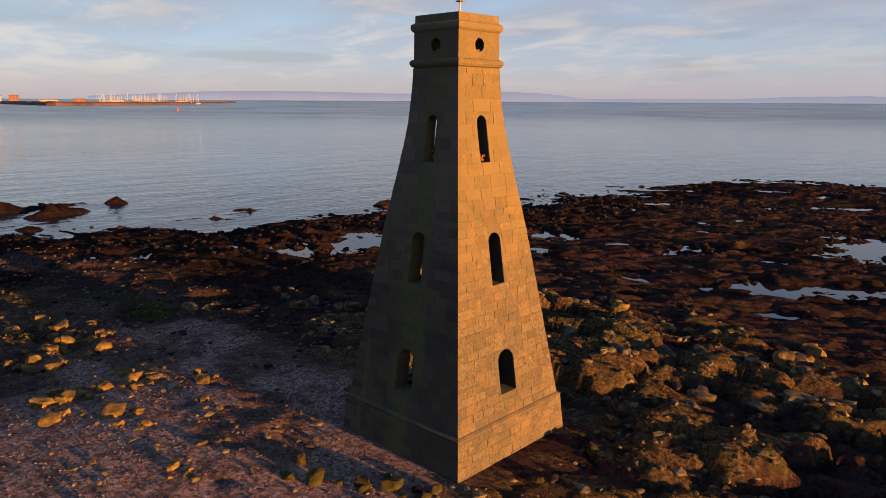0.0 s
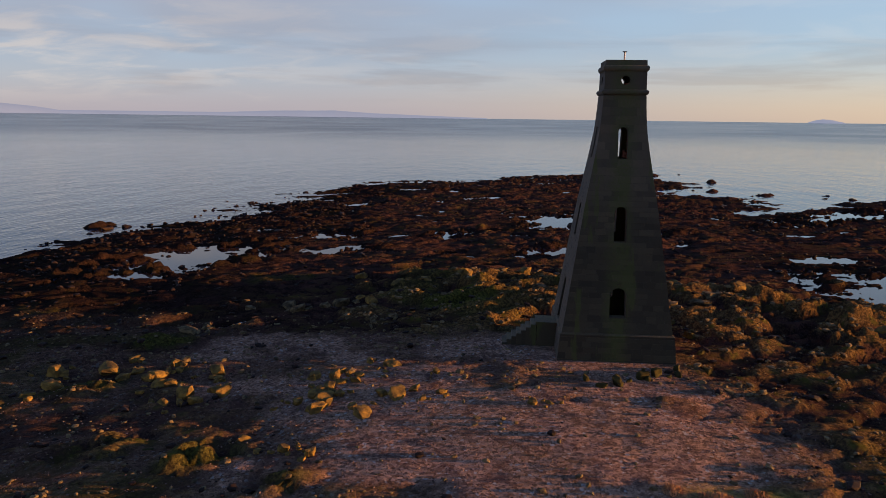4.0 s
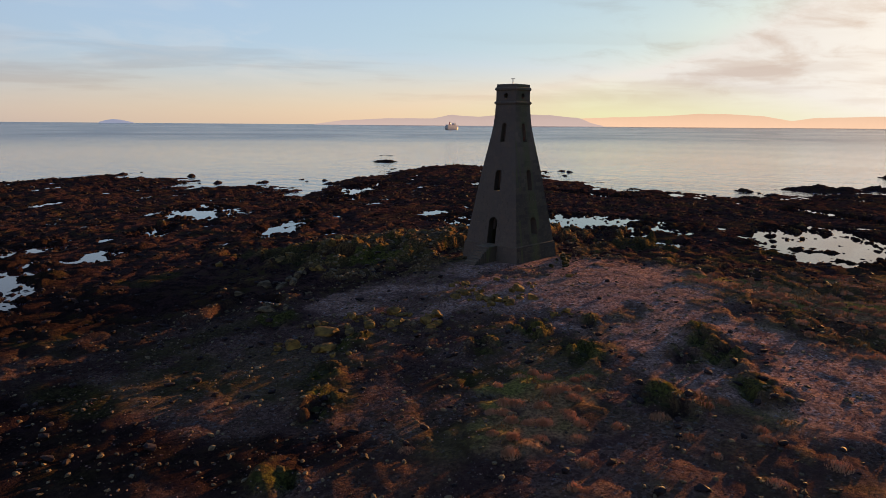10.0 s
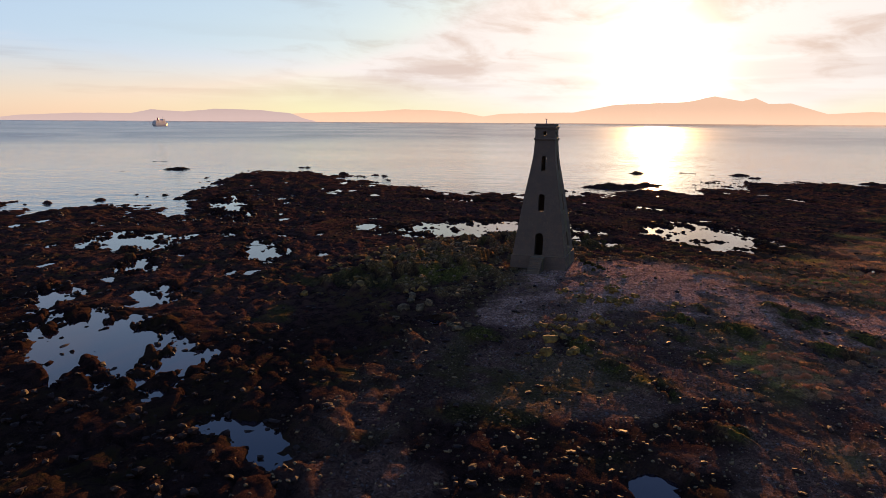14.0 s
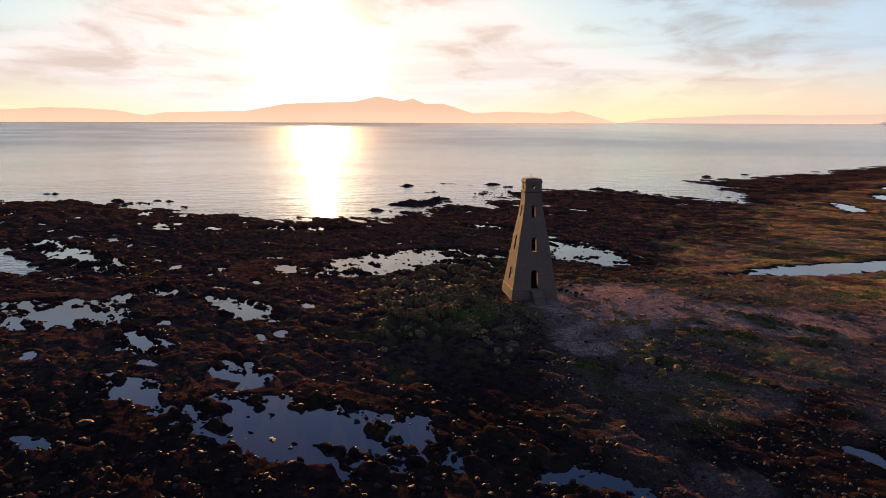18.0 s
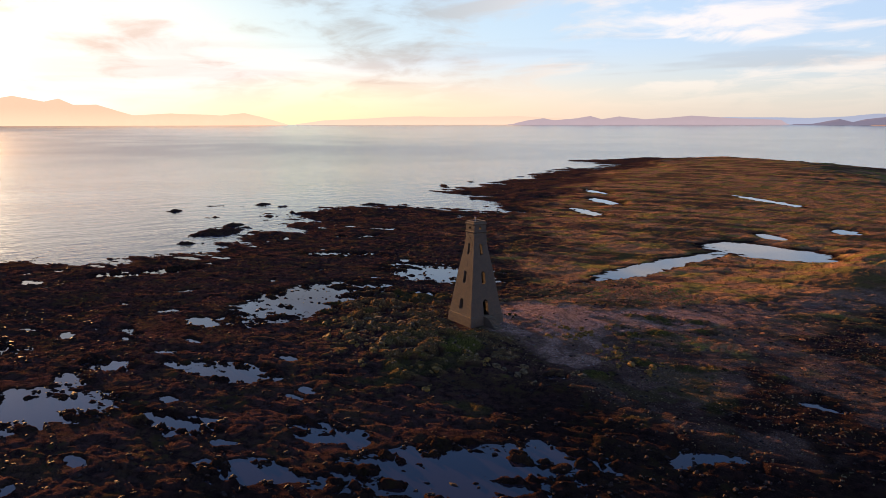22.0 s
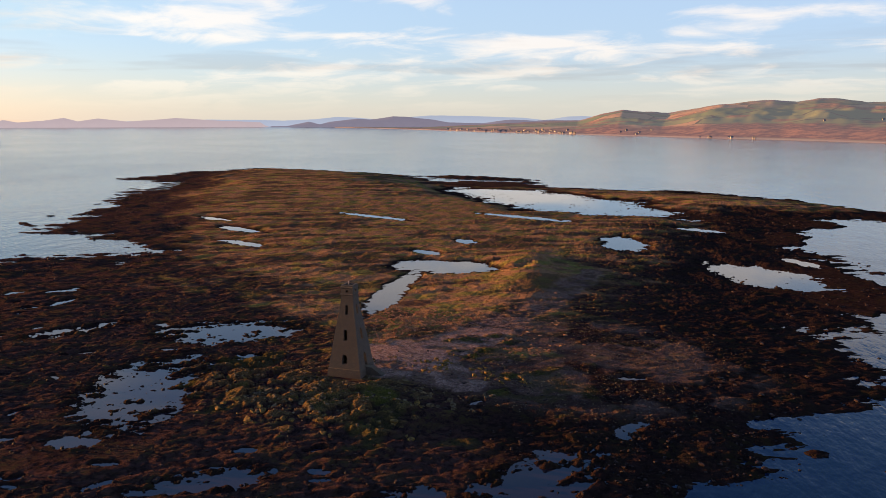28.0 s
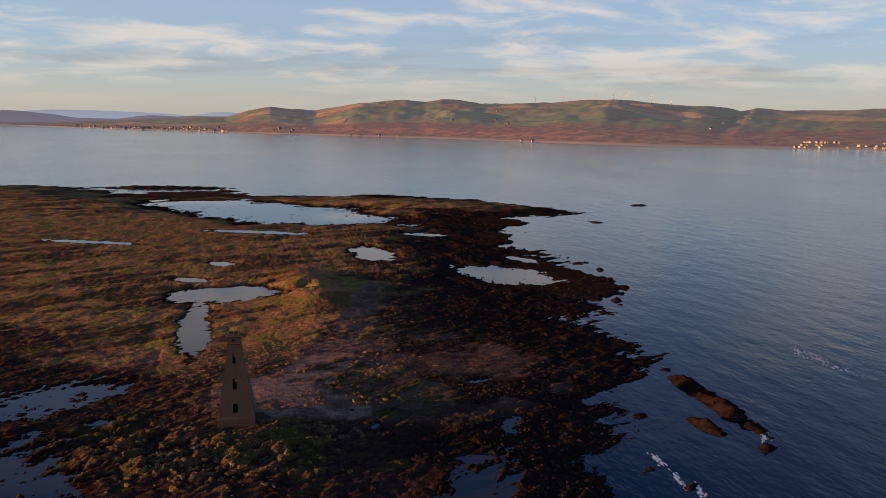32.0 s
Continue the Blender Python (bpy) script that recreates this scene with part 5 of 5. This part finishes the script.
SLABS = [(7.7, 17.4, 1.3), (-2.3, 17.8, 1.4), (-8.9, 15.7, 1.3), (-14.6, 16.2, 1.3), (-15.6, 9.0, 1.1), (6.4, 19.0, 1.2), (-4.2, 20.1, 1.3), (-12.4, 17.4, 1.2), (7.2, 21.8, 1.3), (2.0, 20.5, 1.1),
         (12.5, 16.5, 1.2), (15.0, 12.0, 1.2), (16.5, 8.0, 1.1), (14.0, 19.5, 1.2), (18.0, 5.0, 1.0), (-6.0, 23.0, 1.0), (-18.5, 20.5, 1.0)]
boulders(SUNNY_WEST, ROCK, "angular boulder with orange lichen on the shingle", "lichen boulders", 5, dice)
boulders(WEST_RIDGE, ROCK, "angular boulder with orange lichen on the shingle", "lichen boulders", 6, dice)
boulders(NORTH_BED, GREY_ROCK, "broken block of grey-brown bedrock above the weed", "bedrock blocks", 6, dice, 0.9, 0.85)
boulders(AT_FOOT, MOSS_ROCK, "mossy boulder at the foot of the tower", "mossy boulders", 3, dice)
boulders(SOUTH_BED, MOSS_ROCK, "low outcrop grown over with yellow-green moss", "mossy outcrops", 4, dice, 0.62, 0.24)
boulders(SLABS, ROCK, "tilted slab of grey-brown rock with lichen", "bedrock blocks", 6, dice)


def strew(name, count, region, size, mat, label, rule, seed, detail=1, flat=0.6, category="stones"):
    """Many loose stones as one body: rule(x, y) gives the share that stays."""
    rng = np.random.default_rng(seed)
    forms = []
    for k in range(6):
        me = rock_form(seed * 10 + k, detail, 7)
        co = np.array([v.co[:] for v in me.vertices])
        fa = np.array([p.vertices[:] for p in me.polygons])
        forms.append((co, fa))
        bpy.data.meshes.remove(me)
    x = rng.uniform(region[0], region[1], count * 6)
    y = rng.uniform(region[2], region[3], count * 6)
    keep = (rng.uniform(0, 1, len(x)) < rule(x, y)) & (np.hypot(x, y) > 4.6) & ~((x < -2) & (x > -7) & (abs(y) < 1.3))
    x, y = x[keep][:count], y[keep][:count]
    z = height_at(x, y)
    s = size[0] + (size[1] - size[0]) * rng.uniform(0, 1, len(x)) ** 2.5
    verts, faces, base = [], [], 0
    for k, (co, fa) in enumerate(forms):
        pick = np.arange(k, len(x), 6)
        a = rng.uniform(0, 2 * math.pi, len(pick))
        c, sn = np.cos(a)[:, None], np.sin(a)[:, None]
        sx, sy = s[pick][:, None] * rng.uniform(0.8, 1.5, (len(pick), 1)), s[pick][:, None] * rng.uniform(0.7, 1.1, (len(pick), 1))
        vx, vy = co[None, :, 0] * sx, co[None, :, 1] * sy
        out = np.stack([x[pick][:, None] + vx * c - vy * sn, y[pick][:, None] + vx * sn + vy * c, z[pick][:, None] + co[None, :, 2] * s[pick][:, None] * flat], -1)
        verts.append(out.reshape(-1, 3))
        faces.append((fa[None] + (np.arange(len(pick)) * len(co))[:, None, None] + base).reshape(-1, 3))
        base += len(pick) * len(co)
    me = mesh_of(name, np.concatenate(verts), np.concatenate(faces), mat)
    tagged(new(name, me), label, category, kind="stuff")


def rocky(x, y):
    return (1 - mask_at("shingle", x, y)) * (1 - mask_at("grass", x, y)) * (height_at(x, y) > SEA - 0.2)


strew("weedy_stones", 9000, (-75, 75, -40, 90), (0.12, 0.65), WEED_ROCK, "loose stones dark with seaweed over the foreshore", lambda x, y: rocky(x, y) * 0.8, 3, flat=0.5)
strew("lichen_stones", 1300, (-26, 30, -8, 30), (0.12, 0.55), GREY_ROCK, "broken lichen-grown stones among the bedrock", lambda x, y: mask_at("rock", x, y) * 0.9, 9)
strew("pool_stones", 3400, (-55, 62, -34, 82), (0.15, 0.7), WEED_ROCK, "rounded dark stones standing in the tidal pools",
      lambda x, y: (mask_at("wet_shade", x, y) > 0.8) * (height_at(x, y) < -1.15) * 1.0, 4, flat=0.75)
strew("shore_rocks", 2200, (-130, 260, -330, 170), (0.4, 1.5), WEED_ROCK, "weed-dark rocks along the water's edge",
      lambda x, y: (1 - mask_at("grass", x, y)) * (np.abs(height_at(x, y) - SEA - 0.25) < 0.45) * 0.9, 5, flat=0.45)
strew("shingle_stones", 17000, (-45, 14, -45, 20), (0.03, 0.11), PEBBLE, "mauve and grey beach stones lying on the shingle", lambda x, y: np.maximum(mask_at("shingle", x, y), 0.25 * step01(-y, 0, 10)) * 0.8, 6, flat=0.7)

strew("beach_stones", 7000, (-64, 12, -48, 6), (0.06, 0.34), GREY_ROCK, "small broken stones over the dark beach", lambda x, y: (1 - 0.6 * mask_at("shingle", x, y)) * (height_at(x, y) > -1.2) * 0.7, 12, flat=0.6)


# ---- grass ----
def tussocks(name, count, region, tall, rule, mat, label, seed, blades, wide):
    rng = np.random.default_rng(seed)
    x, y = rng.uniform(region[0], region[1], count * 8), rng.uniform(region[2], region[3], count * 8)
    keep = rng.uniform(0, 1, len(x)) < rule(x, y)
    x, y = x[keep][:count], y[keep][:count]
    n = len(x)
    z = height_at(x, y)
    rep = lambda v: np.repeat(v, blades)
    spread = rep(tall * rng.uniform(0.7, 1.6, n))
    a, r = rng.uniform(0, 2 * math.pi, n * blades), np.sqrt(rng.uniform(0, 1, n * blades))
    h = rep(tall * rng.uniform(0.6, 1.2, n)) * rng.uniform(0.6, 1.0, n * blades) * (1.1 - 0.75 * r * r)
    bx, by = rep(x) + spread * r * np.cos(a), rep(y) + spread * r * np.sin(a)
    bz = rep(z) - 0.06
    lean, side = 0.55 * h * rng.uniform(0.2, 1.0, n * blades), rng.uniform(0, 2 * math.pi, n * blades)
    tx, ty = bx + lean * np.cos(side), by + lean * np.sin(side)
    wx, wy = wide * np.cos(side + 1.57), wide * np.sin(side + 1.57)
    verts = np.stack([np.stack([bx - wx, by - wy, bz], -1), np.stack([bx + wx, by + wy, bz], -1), np.stack([tx, ty, bz + h], -1)], 1).reshape(-1, 3)
    me = mesh_of(name, verts, np.arange(n * blades * 3).reshape(-1, 3), mat)
    tagged(new(name, me), label, "grass", kind="stuff")


tussocks("bleached_tussocks", 480, (-40, 16, -45, -12), 0.34, lambda x, y: mask_at("grass", x, y), TUFT, "tufts of bleached orange grass on the shingle", 7, 420, 0.017)
tussocks("salt_grass", 5200, (-70, 140, -260, -20), 0.5, lambda x, y: mask_at("grass", x, y), STRAW, "rough salt grass over the back of the island", 8, 16, 0.05)


# ---- far things on the water and on the shore ----
SHIP_WHITE = simple("ship_paint", (0.46, 0.44, 0.42), (0.56, 0.54, 0.51), 0.3, 0.6, depth=0)
WHITE = simple("white_paint", (0.34, 0.32, 0.31), (0.46, 0.43, 0.41), 0.3, 0.7, depth=0)
SLATE = simple("slate", (0.12, 0.11, 0.115), (0.17, 0.155, 0.16), 0.3, 0.8, depth=0)
RED = simple("red_paint", (0.50, 0.06, 0.05), (0.62, 0.10, 0.07), 0.8, 0.5, depth=0)
BRICK_RED = simple("red_render", (0.20, 0.09, 0.07), (0.26, 0.13, 0.10), 0.2, 0.8, depth=0)
CREAM = simple("cream_render", (0.24, 0.22, 0.22), (0.32, 0.29, 0.29), 0.2, 0.8, depth=0)
RED_TILE = simple("red_tile", (0.16, 0.075, 0.065), (0.22, 0.10, 0.085), 0.2, 0.9, depth=0)
GLASS = simple("dark_glass", (0.03, 0.035, 0.04), (0.05, 0.055, 0.06), 0.3, 0.15, depth=0)
QUAY = simple("red_brown_rubble", (0.08, 0.045, 0.038), (0.16, 0.085, 0.065), 0.05, 0.95, depth=0)


def sea_at(x, y):
    return SEA + float(sea_lift(math.hypot(x, y + 60)))


def make_ferry(x, y, turn):
    ship = tagged(new("ferry"), "white passenger ferry under way on the calm sea", "ship")
    ship.matrix_world = pose(x, y, sea_at(x, y), 0, 0, turn)
    bm = bmesh.new()
    rings = []
    for z, grow in ((-1.5, 0.86), (2, 0.95), (7, 1.0)):
        outline = [(-32, -6), (-34, 0), (-32, 6), (18, 6.5), (28, 4), (35, 0), (28, -4), (18, -6.5)]
        rings.append([bm.verts.new((px * grow, py * grow, z)) for px, py in outline])
    for a, b in zip(rings[:-1], rings[1:]):
        for i in range(8):
            bm.faces.new((a[i], a[(i + 1) % 8], b[(i + 1) % 8], b[i]))
    bm.faces.new(rings[0][::-1])
    bm.faces.new(rings[-1])
    bmesh.ops.recalc_face_normals(bm, faces=bm.faces)
    part("hull", bm, SHIP_WHITE, ship)
    for lo, hi, nm in (((-30, -5.8, 7), (22, 5.8, 12), "lower_deck"), ((-27, -5.4, 12), (17, 5.4, 16), "upper_deck"), ((6, -5, 16), (15, 5, 20), "bridge")):
        bm = bmesh.new()
        box(bm, lo, hi)
        part(nm, bm, SHIP_WHITE, ship)
    bm = bmesh.new()
    bmesh.ops.create_cone(bm, cap_ends=True, segments=14, radius1=2.4, radius2=2.0, depth=8, matrix=pose(-12, 0, 20))
    part("funnel", bm, RED, ship, "red funnel")
    bm = bmesh.new()
    bmesh.ops.create_cone(bm, cap_ends=True, segments=8, radius1=0.5, radius2=0.25, depth=9, matrix=pose(10, 0, 24))
    part("mast", bm, WHITE, ship)


make_ferry(1669, 1477, 5)


def make_buoy(x, y):
    buoy = tagged(new("channel_buoy"), "red channel buoy afloat off the harbour", "buoy")
    buoy.matrix_world = pose(x, y, sea_at(x, y), 4, 3, 0)
    for nm, r1, r2, h, z in (("float", 1.6, 1.5, 1.6, 0.5), ("cage", 1.1, 0.35, 3.2, 2.9), ("topmark", 0.55, 0.5, 1.2, 5.1)):
        bm = bmesh.new()
        bmesh.ops.create_cone(bm, cap_ends=True, segments=14, radius1=r1, radius2=r2, depth=h, matrix=pose(0, 0, z))
        part(nm, bm, RED, buoy)


make_buoy(-930, 445)


def make_mole(stops, name, label, tall, half):
    """A long rubble bank through plan points."""
    path = np.array(stops, float)
    length = np.concatenate([[0], np.cumsum(np.hypot(*np.diff(path, axis=0).T))])
    s = np.arange(0, length[-1], 14.0)
    px, py = np.interp(s, length, path[:, 0]), np.interp(s, length, path[:, 1])
    tx, ty = np.gradient(px), np.gradient(py)
    n = np.hypot(tx, ty)
    nx, ny = -ty / n, tx / n
    taper = np.minimum(1, np.minimum(s + 8, s[-1] - s + 8) / 90)
    rows = []
    for off, z in ((-1.3, -2.0), (-0.8, 0.55), (-0.3, 1.0), (0.3, 0.92), (0.8, 0.5), (1.3, -2.0)):
        lump = 1 + 0.35 * (fbm(s / 30, s * 0 + off * 7, 3, 77) - 0.5)
        rows.append(np.stack([px + nx * off * half, py + ny * off * half, SEA + 0.5 + tall * z * taper * lump], -1))
    pts = np.stack(rows, 0)
    me = mesh_of(name, pts.reshape(-1, 3), sheet(len(s), len(rows))[:, ::-1], QUAY)
    tagged(new(name, me), label, "breakwater", kind="structure")


make_mole([(-2330, 600), (-1760, 560), (-1900, 820), (-2350, 1270), (-2750, 1600)], "breakwater", "long low breakwater of red-brown rubble", 9.0, 18)
make_mole([(-3000, 1790), (-3060, 2160)], "reef_1", "low dark reef awash beyond the harbour", 3.0, 8)
make_mole([(-1690, 1470), (-1630, 1510)], "reef_2", "low dark reef awash in the bay", 2.2, 5)


def make_house(x, y, z, turn, size, wall, group, label, storeys=1):
    house = tagged(new("house"), label, "house", group)
    house.matrix_world = pose(x, y, z, 0, 0, turn)
    l, w, h = size
    bm = bmesh.new()
    box(bm, (-l / 2, -w / 2, -6), (l / 2, w / 2, h))
    walls = part("wall", bm, wall, house)
    bm = bmesh.new()
    vs = [bm.verts.new(p) for p in ((-l / 2 - 0.4, -w / 2 - 0.4, h), (l / 2 + 0.4, -w / 2 - 0.4, h), (l / 2 + 0.4, w / 2 + 0.4, h), (-l / 2 - 0.4, w / 2 + 0.4, h),
                                    (-l / 2 - 0.4, 0, h + 0.45 * w), (l / 2 + 0.4, 0, h + 0.45 * w))]
    for f in ((0, 1, 5, 4), (2, 3, 4, 5), (1, 2, 5), (3, 0, 4), (3, 2, 1, 0)):
        bm.faces.new([vs[i] for i in f])
    part("roof", bm, SLATE, house, "dark slate roof")
    for k in range(storeys):
        for i in range(max(2, int(l / 5))):
            cx = -l / 2 + (i + 0.5) * l / max(2, int(l / 5))
            bm = bmesh.new()
            box(bm, (cx - 0.7, -w / 2 - 0.06, h - 2.6 - 3.1 * k), (cx + 0.7, -w / 2 + 0.1, h - 0.9 - 3.1 * k))
            part("window", bm, GLASS, walls)
    return house


def make_settlements():
    rng = random.Random(33)
    for az0, az1, s0, s1, count, group in ((-174, -163, 0.012, 0.09, 62, "houses of the far town"), (-227, -219.6, 0.012, 0.06, 38, "houses of the shore village"),
                                            (-188.5, -183.5, 0.016, 0.024, 9, "shore cottages"), (-180, -176.5, 0.016, 0.10, 5, "shore cottages"),
                                            (-216, -190, 0.14, 0.42, 8, "farm steadings"), (-198, -199.5, 0.017, 0.022, 3, "shore cottages")):
        for _ in range(count):
            az = rng.uniform(az0, az1)
            x, y, z = on_mainland(az, rng.uniform(s0, s1))
            big = rng.uniform(0.9, 1.5) * (1.35 if "town" in group else 1.0)
            wall = WHITE if rng.random() < 0.35 else CREAM
            make_house(x, y, z, -az + rng.uniform(-30, 30) + 180, (4.6 * big, 3.4 * big, 2.4 * big), wall, group, "pale rendered house with a slate roof above the shore", 1)


make_settlements()


def make_turbine(az, share, turn):
    x, y, z = on_mainland(az, share)
    t = tagged(new("wind_turbine"), "white three-bladed wind turbine on the ridge", "wind turbine", "wind turbines")
    t.matrix_world = pose(x, y, z - 3, 0, 0, 180 + az)
    bm = bmesh.new()
    bmesh.ops.create_cone(bm, cap_ends=True, segments=12, radius1=1.6, radius2=0.9, depth=40, matrix=pose(0, 0, 20))
    part("tower", bm, WHITE, t)
    bm = bmesh.new()
    box(bm, (-1.2, -3.0, 39.2), (1.2, 2.4, 41.6))
    part("nacelle", bm, WHITE, t)
    for k in range(3):
        bm = bmesh.new()
        a = radians(turn + 120 * k)
        d, e = Vector((math.sin(a), 0, math.cos(a))), Vector((math.cos(a), 0, -math.sin(a)))
        hub = Vector((0, 3.0, 40.4))
        vs = [bm.verts.new(hub + d * s + e * w + Vector((0, q, 0))) for s, w in ((0.5, -0.8), (0.5, 0.8), (19, 0.35), (19, -0.15)) for q in (0, 0.25)]
        for f in ((0, 2, 4, 6), (1, 7, 5, 3), (0, 1, 3, 2), (2, 3, 5, 4), (4, 5, 7, 6), (6, 7, 1, 0)):
            bm.faces.new([vs[i] for i in f])
        part("blade", bm, WHITE, t)


for az, turn in ((-198.4, 10), (-200.6, 50), (-203.2, 80), (-204.5, 20), (-205.5, 100), (-207.4, 65), (-208.9, 35)):
    make_turbine(az, 0.76, turn)


# ---- harbour across the water ----
def make_flats(x, y, turn, size, wall):
    flats = tagged(new("apartment_block"), "waterfront apartment block with red and cream walls", "building", "harbour apartment blocks")
    flats.matrix_world = pose(x, y, SEA + 5, 0, 0, turn)
    l, w, h = size
    bm = bmesh.new()
    box(bm, (-l / 2, -w / 2, -8), (l / 2, w / 2, h))
    walls = part("wall", bm, wall, flats)
    bm = bmesh.new()
    box(bm, (-l / 2 - 0.6, -w / 2 - 0.6, h), (l / 2 + 0.6, w / 2 + 0.6, h + 1.8))
    part("roof", bm, RED_TILE, flats, "red tiled roof")
    for k in range(int(h / 5)):
        for i in range(int(l / 8)):
            cx = -l / 2 + (i + 0.5) * 8
            bm = bmesh.new()
            box(bm, (cx - 1.4, -w / 2 - 0.15, 2 + 5 * k), (cx + 1.4, -w / 2 + 0.1, 4.6 + 5 * k))
            part("window", bm, GLASS, walls)


def make_yacht(x, y, turn, tall):
    boat = tagged(new("sailing_yacht"), "moored sailing yacht with a bare mast", "boat", "yachts in the marina")
    boat.matrix_world = pose(x, y, sea_at(x, y) + 2.5, 0, 0, turn)
    bm = bmesh.new()
    deck = [bm.verts.new(p) for p in ((-6, -1.5, 1.4), (-6, 1.5, 1.4), (2, 1.7, 1.5), (6.5, 0, 1.8), (2, -1.7, 1.5))]
    keel = [bm.verts.new((v.co.x * 0.8, v.co.y * 0.4, -4)) for v in deck]
    bm.faces.new(deck)
    bm.faces.new(keel[::-1])
    for i in range(5):
        bm.faces.new((deck[i], keel[i], keel[(i + 1) % 5], deck[(i + 1) % 5]))
    bmesh.ops.recalc_face_normals(bm, faces=bm.faces)
    part("hull", bm, WHITE, boat)
    bm = bmesh.new()
    bmesh.ops.create_cone(bm, cap_ends=True, segments=6, radius1=0.55, radius2=0.4, depth=tall, matrix=pose(0.5, 0, tall / 2))
    part("mast", bm, WHITE, boat)


for x, y, turn, size, wall in ((-2290, 560, 75, (70, 16, 18), CREAM), (-2300, 630, 70, (24, 16, 20), BRICK_RED), (-2330, 730, 68, (50, 16, 8), CREAM),
                               (-2420, 850, 66, (34, 14, 11), BRICK_RED), (-2440, 960, 60, (70, 18, 7), WHITE), (-2540, 1120, 60, (60, 14, 7), CREAM), (-2700, 1330, 60, (40, 14, 6), WHITE)):
    make_flats(x, y, turn, size, wall)
berth = random.Random(8)
for k in range(95):
    a = radians(berth.uniform(62.3, 69.5))
    r = berth.uniform(2350, 2600)
    make_yacht(18 - math.sin(a) * r, -20 + math.cos(a) * r, berth.uniform(0, 360), berth.uniform(18, 30))


# ---- foam where the swell meets the lee skerry ----
FOAM = simple("foam", (0.55, 0.58, 0.62), (0.75, 0.76, 0.78), 1.5, 0.9, depth=0)


def make_foam(x, y, length, width, turn, seed):
    rng = random.Random(seed)
    bm = bmesh.new()
    c, s = math.cos(radians(turn)), math.sin(radians(turn))
    for n in range(60):
        u, v = rng.gauss(0, 0.4) * length, rng.gauss(0, 0.4) * width
        r = rng.uniform(0.05, 0.26)
        ring = []
        for k in range(9):
            a = 2 * math.pi * k / 9
            ru, rv = u + 1.8 * r * math.cos(a) * rng.uniform(0.6, 1.2), v + 0.6 * r * math.sin(a) * rng.uniform(0.6, 1.2)
            ring.append(bm.verts.new((ru * c - rv * s, ru * s + rv * c, 0.0015 * n)))
        bm.faces.new(ring)
    ob = tagged(part("sea_foam", bm, FOAM), "thin streak of white foam on the dark water", "foam", kind="stuff")
    ob.location = (x, y, SEA + 0.02)



FOAM_PLACES = [(-129, -17, 7, 1.6, 80), (-130, -9, 5, 1.2, 100), (-128, -23, 6, 1.4, 70),
               (-91, 18, 4, 1.0, 60), (-68.4, 29.6, 3, 0.8, 85), (-68.4, 23, 3, 0.7, 95), (-70, 33, 3, 0.8, 75)]
for i, (x, y, length, width, turn) in enumerate(FOAM_PLACES):
    make_foam(x, y, length, width, turn, 700 + i)
